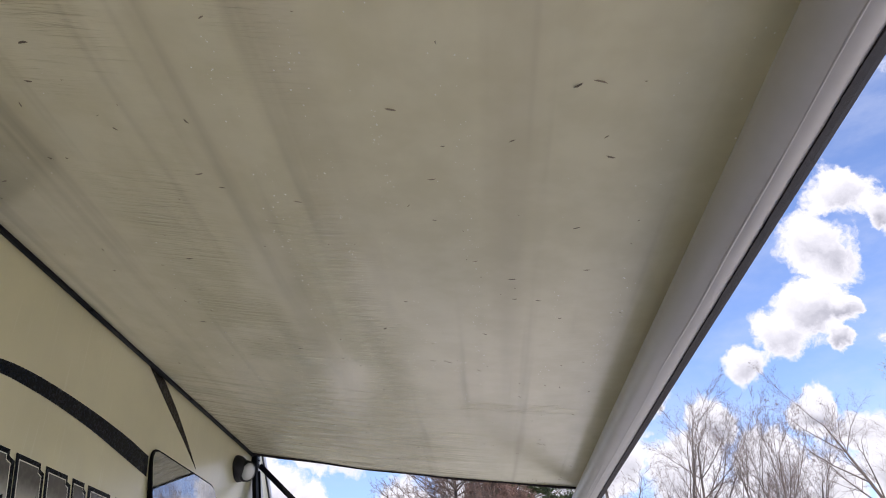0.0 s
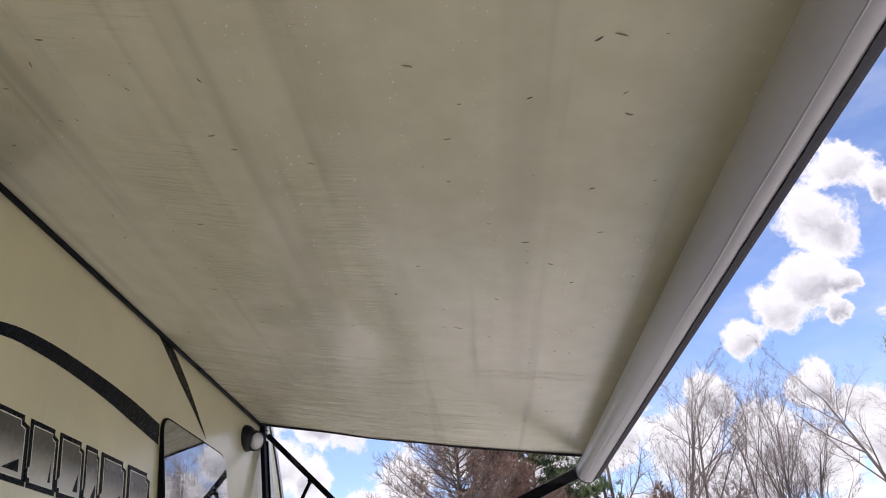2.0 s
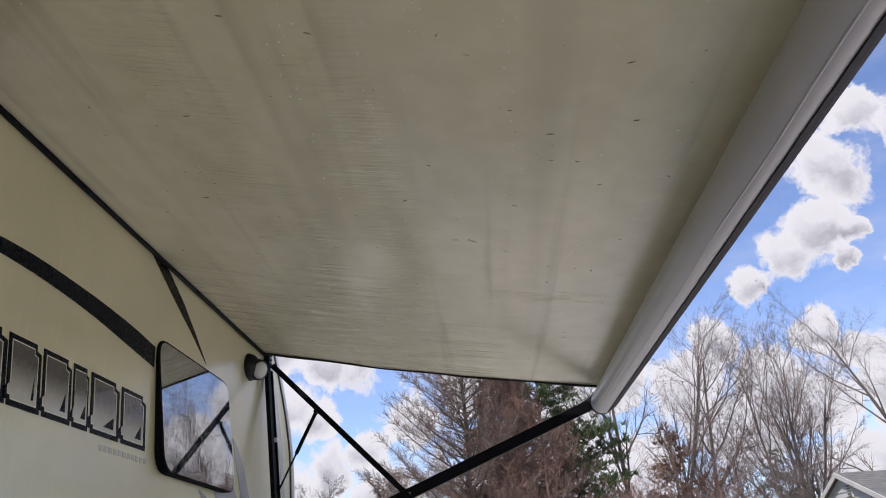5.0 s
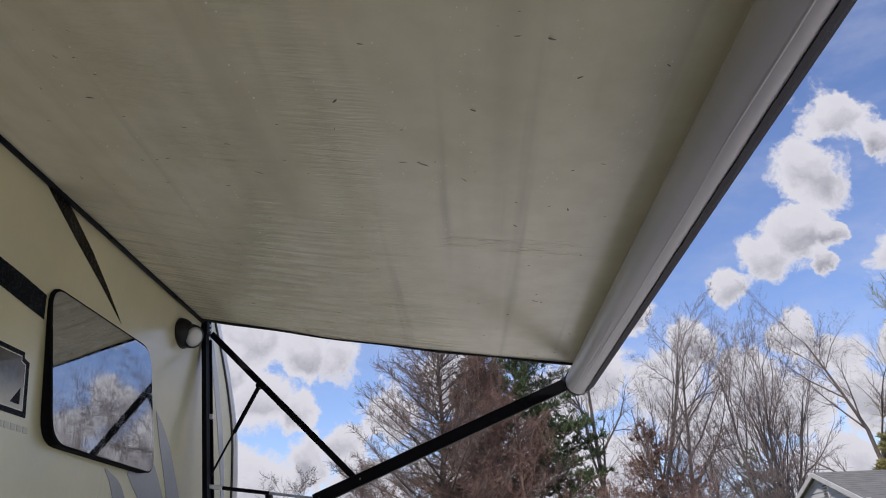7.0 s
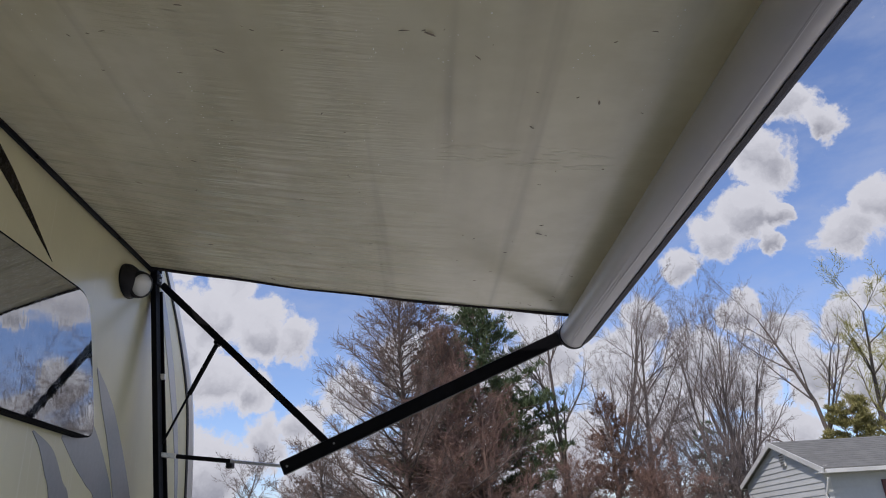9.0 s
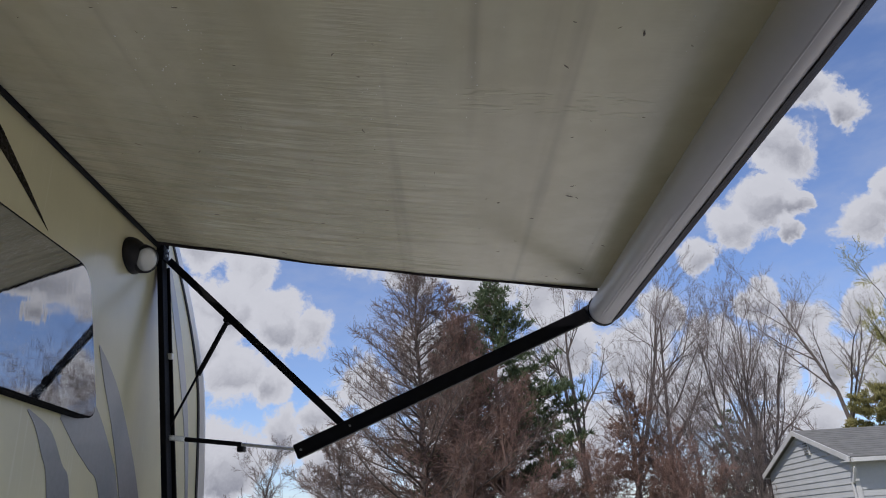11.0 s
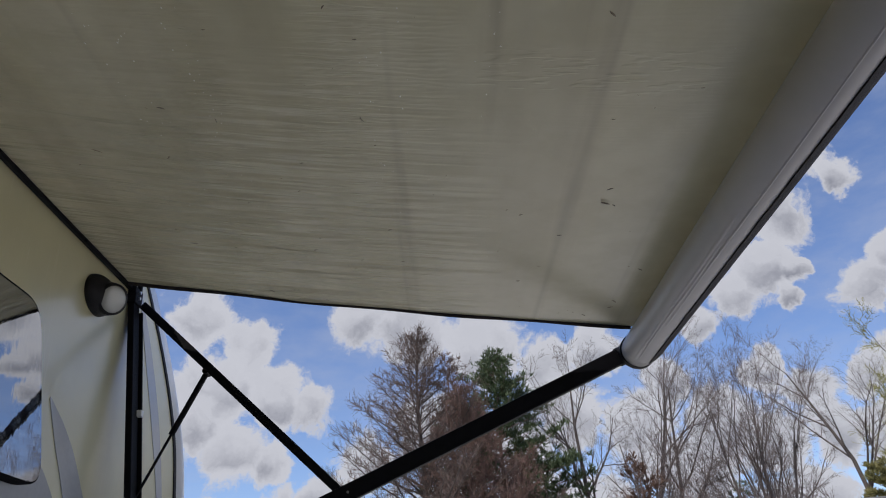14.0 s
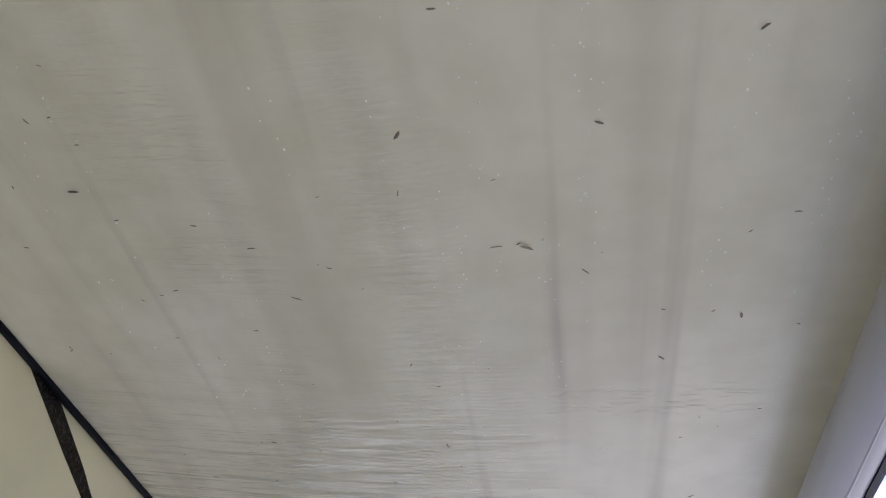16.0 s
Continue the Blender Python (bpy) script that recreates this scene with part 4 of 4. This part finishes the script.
bare_tree("bare_tree", (7.9, 34.0, 0), 11.0, 0.17, 21, lean=(-0.12, 0), label="leafless tree with a forked grey trunk", spec=AIRY)
bare_tree("bare_tree", (9.4, 36.0, 0), 11.6, 0.15, 22, label="leafless tree with upright grey branches", spec=UPRIGHT)
bare_tree("bare_tree", (11.8, 36.0, 0), 11.4, 0.15, 23, label="leafless tree with fine grey twigs", spec=AIRY)
needle_tree("brown_conifer", (8.9, 31.0, 0), 6.6, 2.1, 24, NEEDLEBROWN, "small dark rusty conifer", dens=0.8)
bare_tree("brushy_tree", (11.2, 31.0, 0), 6.6, 0.08, 25, spec=BRUSH, label="low tangle of leafless grey branches", stems=3)
bare_tree("brushy_tree", (9.9, 30.0, 0), 4.8, 0.06, 26, spec=BRUSH, label="low leafless brown bush of thin stems", stems=3, barks=RED)
bare_tree("brushy_tree", (13.2, 31.0, 0), 5.0, 0.06, 29, spec=BRUSH, label="low tangle of leafless grey branches", stems=3)
bare_tree("brushy_tree", (6.4, 29.5, 0), 4.6, 0.06, 30, spec=BRUSH, label="low leafless brown bush of thin stems", stems=3, barks=RED)
bare_tree("multi_stem_tree", (14.6, 34.0, 0), 11.4, 0.11, 27, spec=UPRIGHT, label="leafless tree with several slender upright stems", stems=4)
needle_tree("dark_conifer", (15.6, 38.5, 0), 6.4, 1.6, 28, NEEDLE, "dark green conifer beside the house", dens=0.8)
bare_tree("bare_tree", (33.2, 56.0, 0), 19.5, 0.25, 31, lean=(-0.16, 0), label="large leafless tree with heavy spreading limbs", spec=AIRY)
bare_tree("bare_tree", (27.0, 58.0, 0), 13.0, 0.22, 32, lean=(-0.28, 0), label="leafless leaning tree behind the house", spec=AIRY)
bare_tree("budding_tree", (37.0, 57.0, 0), 18.0, 0.30, 33, barks=(BARK, BUD), label="tall tree with yellow-green spring buds", spec=dict(rmin=0.016))
needle_tree("olive_shrub", (32.4, 54.0, 0), 9.6, 2.1, 34, OLIVE, "rounded olive-green evergreen behind the grey house", start=0.12, tuft=0.5, clumps=40, dome=True)
bare_tree("bare_tree", (-7.2, 38.0, 0), 5.4, 0.10, 36, label="distant small leafless tree", spec=BRUSH)


# ---- the neighbouring house ----
def house(at, yaw):
    """A small gabled house: lapped siding, shingle roof, gutter, vent and shuttered window."""
    h = thing("house", at, "long grey lap-sided gabled house with a shingle roof", "house")
    m = pose(*at, 0, 0, yaw)
    HW, LEN, EAVE, PEAK = 3.45, 15.0, 3.14, 4.17

    def P(name, bm, mat, parent=h, label=""):
        bmesh.ops.transform(bm, matrix=m, verts=bm.verts)
        return part(name, bm, mat, parent, label)
    # local: gable in the plane y = 0, ridge along +y, width along x
    bm = bmesh.new()
    outl = [(-HW, -0.6), (HW, -0.6), (HW, EAVE), (0, PEAK - 0.12), (-HW, EAVE)]
    a = [bm.verts.new((x, 0, z)) for x, z in outl]
    b = [bm.verts.new((x, LEN, z)) for x, z in outl]
    bm.faces.new(a)
    bm.faces.new(b)
    for i in range(5):
        bm.faces.new((a[i], a[(i + 1) % 5], b[(i + 1) % 5], b[i]))
    wall = P("wall", bm, SIDING, label="grey lapped siding")
    z = 0.0
    while z < PEAK - 0.3:
        half = HW if z + 0.16 < EAVE else HW * (PEAK - 0.14 - z - 0.16) / (PEAK - EAVE)
        if half > 0.1:
            bm = bmesh.new()
            vs = [bm.verts.new(v) for v in ((-half, -0.003, z + 0.17), (half, -0.003, z + 0.17), (half, -0.022, z), (-half, -0.022, z), (-half, 0.0, z), (half, 0.0, z))]
            bm.faces.new((vs[0], vs[1], vs[2], vs[3]))
            bm.faces.new((vs[3], vs[2], vs[5], vs[4]))
            P("siding_board", bm, SIDING, wall)
        if z < EAVE - 0.2:
            bm = bmesh.new()
            vs = [bm.verts.new(v) for v in ((HW + 0.003, 0, z + 0.17), (HW + 0.003, LEN, z + 0.17), (HW + 0.020, LEN, z), (HW + 0.020, 0, z), (HW, 0, z), (HW, LEN, z))]
            bm.faces.new((vs[0], vs[1], vs[2], vs[3]))
            bm.faces.new((vs[3], vs[2], vs[5], vs[4]))
            P("siding_board", bm, SIDING, wall)
        z += 0.17
    rise, run = PEAK - EAVE, HW
    k = 1.09
    for s in (-1, 1):
        bm = bmesh.new()
        x1, z1 = s * run * k, PEAK - rise * k
        vs = [bm.verts.new(v) for v in ((0, -0.14, PEAK), (0, LEN + 0.3, PEAK), (x1, LEN + 0.3, z1), (x1, -0.14, z1),
                                        (0, -0.14, PEAK - 0.1), (0, LEN + 0.3, PEAK - 0.1), (x1, LEN + 0.3, z1 - 0.1), (x1, -0.14, z1 - 0.1))]
        for q in ((0, 1, 2, 3), (7, 6, 5, 4), (0, 3, 7, 4), (1, 5, 6, 2), (2, 6, 7, 3)):
            bm.faces.new([vs[i] for i in q])
        roof = P("roof", bm, SHINGLE, label="grey shingle roof slope")
        nrow = 14
        for i in range(nrow):
            t0 = i / nrow
            bm = bmesh.new()
            xa, za = x1 * t0, PEAK - rise * k * t0
            xb, zb = x1 * (t0 + 1 / nrow), PEAK - rise * k * (t0 + 1 / nrow)
            vs = [bm.verts.new(v) for v in ((xa, -0.135, za + 0.004), (xa, LEN + 0.29, za + 0.004), (xb, LEN + 0.29, zb + 0.010), (xb, -0.135, zb + 0.010), (xb, -0.135, zb), (xb, LEN + 0.29, zb))]
            bm.faces.new((vs[0], vs[1], vs[2], vs[3]))
            bm.faces.new((vs[3], vs[2], vs[5], vs[4]))
            P("shingle_course", bm, SHINGLE, roof)
        P("barge_board", beam((0, -0.16, PEAK - 0.07), (x1, -0.16, z1 - 0.07), 0.15, 0.035, 0.0), HOUSETRIM, label="white barge board")
        P("gutter", beam((x1 + s * 0.05, -0.12, z1 - 0.09), (x1 + s * 0.05, LEN, z1 - 0.09), 0.13, 0.11, 0.01, (0, 0, 1)), HOUSETRIM)
    P("corner_post", box(bmesh.new(), (HW - 0.09, -0.045, 0), (HW + 0.045, 0.09, EAVE)), HOUSETRIM)
    P("downpipe", beam((HW + 0.28, -0.05, EAVE - 0.35), (HW + 0.06, -0.09, EAVE - 0.75), 0.06, 0.06, 0.008), HOUSETRIM)
    P("downpipe", beam((HW + 0.0, -0.09, EAVE - 0.72), (HW + 0.0, -0.09, 0.1), 0.06, 0.06, 0.008), HOUSETRIM)
    vent = P("gable_vent", box(bmesh.new(), (0.45, -0.06, PEAK - 0.82), (0.80, -0.02, PEAK - 0.38)), HOUSETRIM)
    for i in range(5):
        P("louvre", box(bmesh.new(), (0.48, -0.085, PEAK - 0.79 + i * 0.078), (0.77, -0.055, PEAK - 0.755 + i * 0.078)), SHINGLE, vent)
    P("soffit", box(bmesh.new(), (HW + 0.034, -0.3, EAVE - 0.22), (HW * k - 0.02, LEN, EAVE - 0.20)), HOUSETRIM)
    for y0 in (1.75, 6.6, 10.8):
        win = P("window", box(bmesh.new(), (HW + 0.02, y0, 1.75), (HW + 0.085, y0 + 1.5, 2.68), 0.01), HOUSETRIM)
        for a0, a1 in ((y0 + 0.07, y0 + 0.72), (y0 + 0.78, y0 + 1.43)):
            P("pane", box(bmesh.new(), (HW + 0.085, a0, 1.82), (HW + 0.092, a1, 2.61)), DARKGLASS, win)
        for y in (y0 - 0.33, y0 + 1.53):
            P("shutter", box(bmesh.new(), (HW + 0.02, y, 1.75), (HW + 0.075, y + 0.30, 2.68), 0.008), REDPAINT, h, "dark red shutter")
    return h


house((12.95, 26.12, 0.0), -95.9)
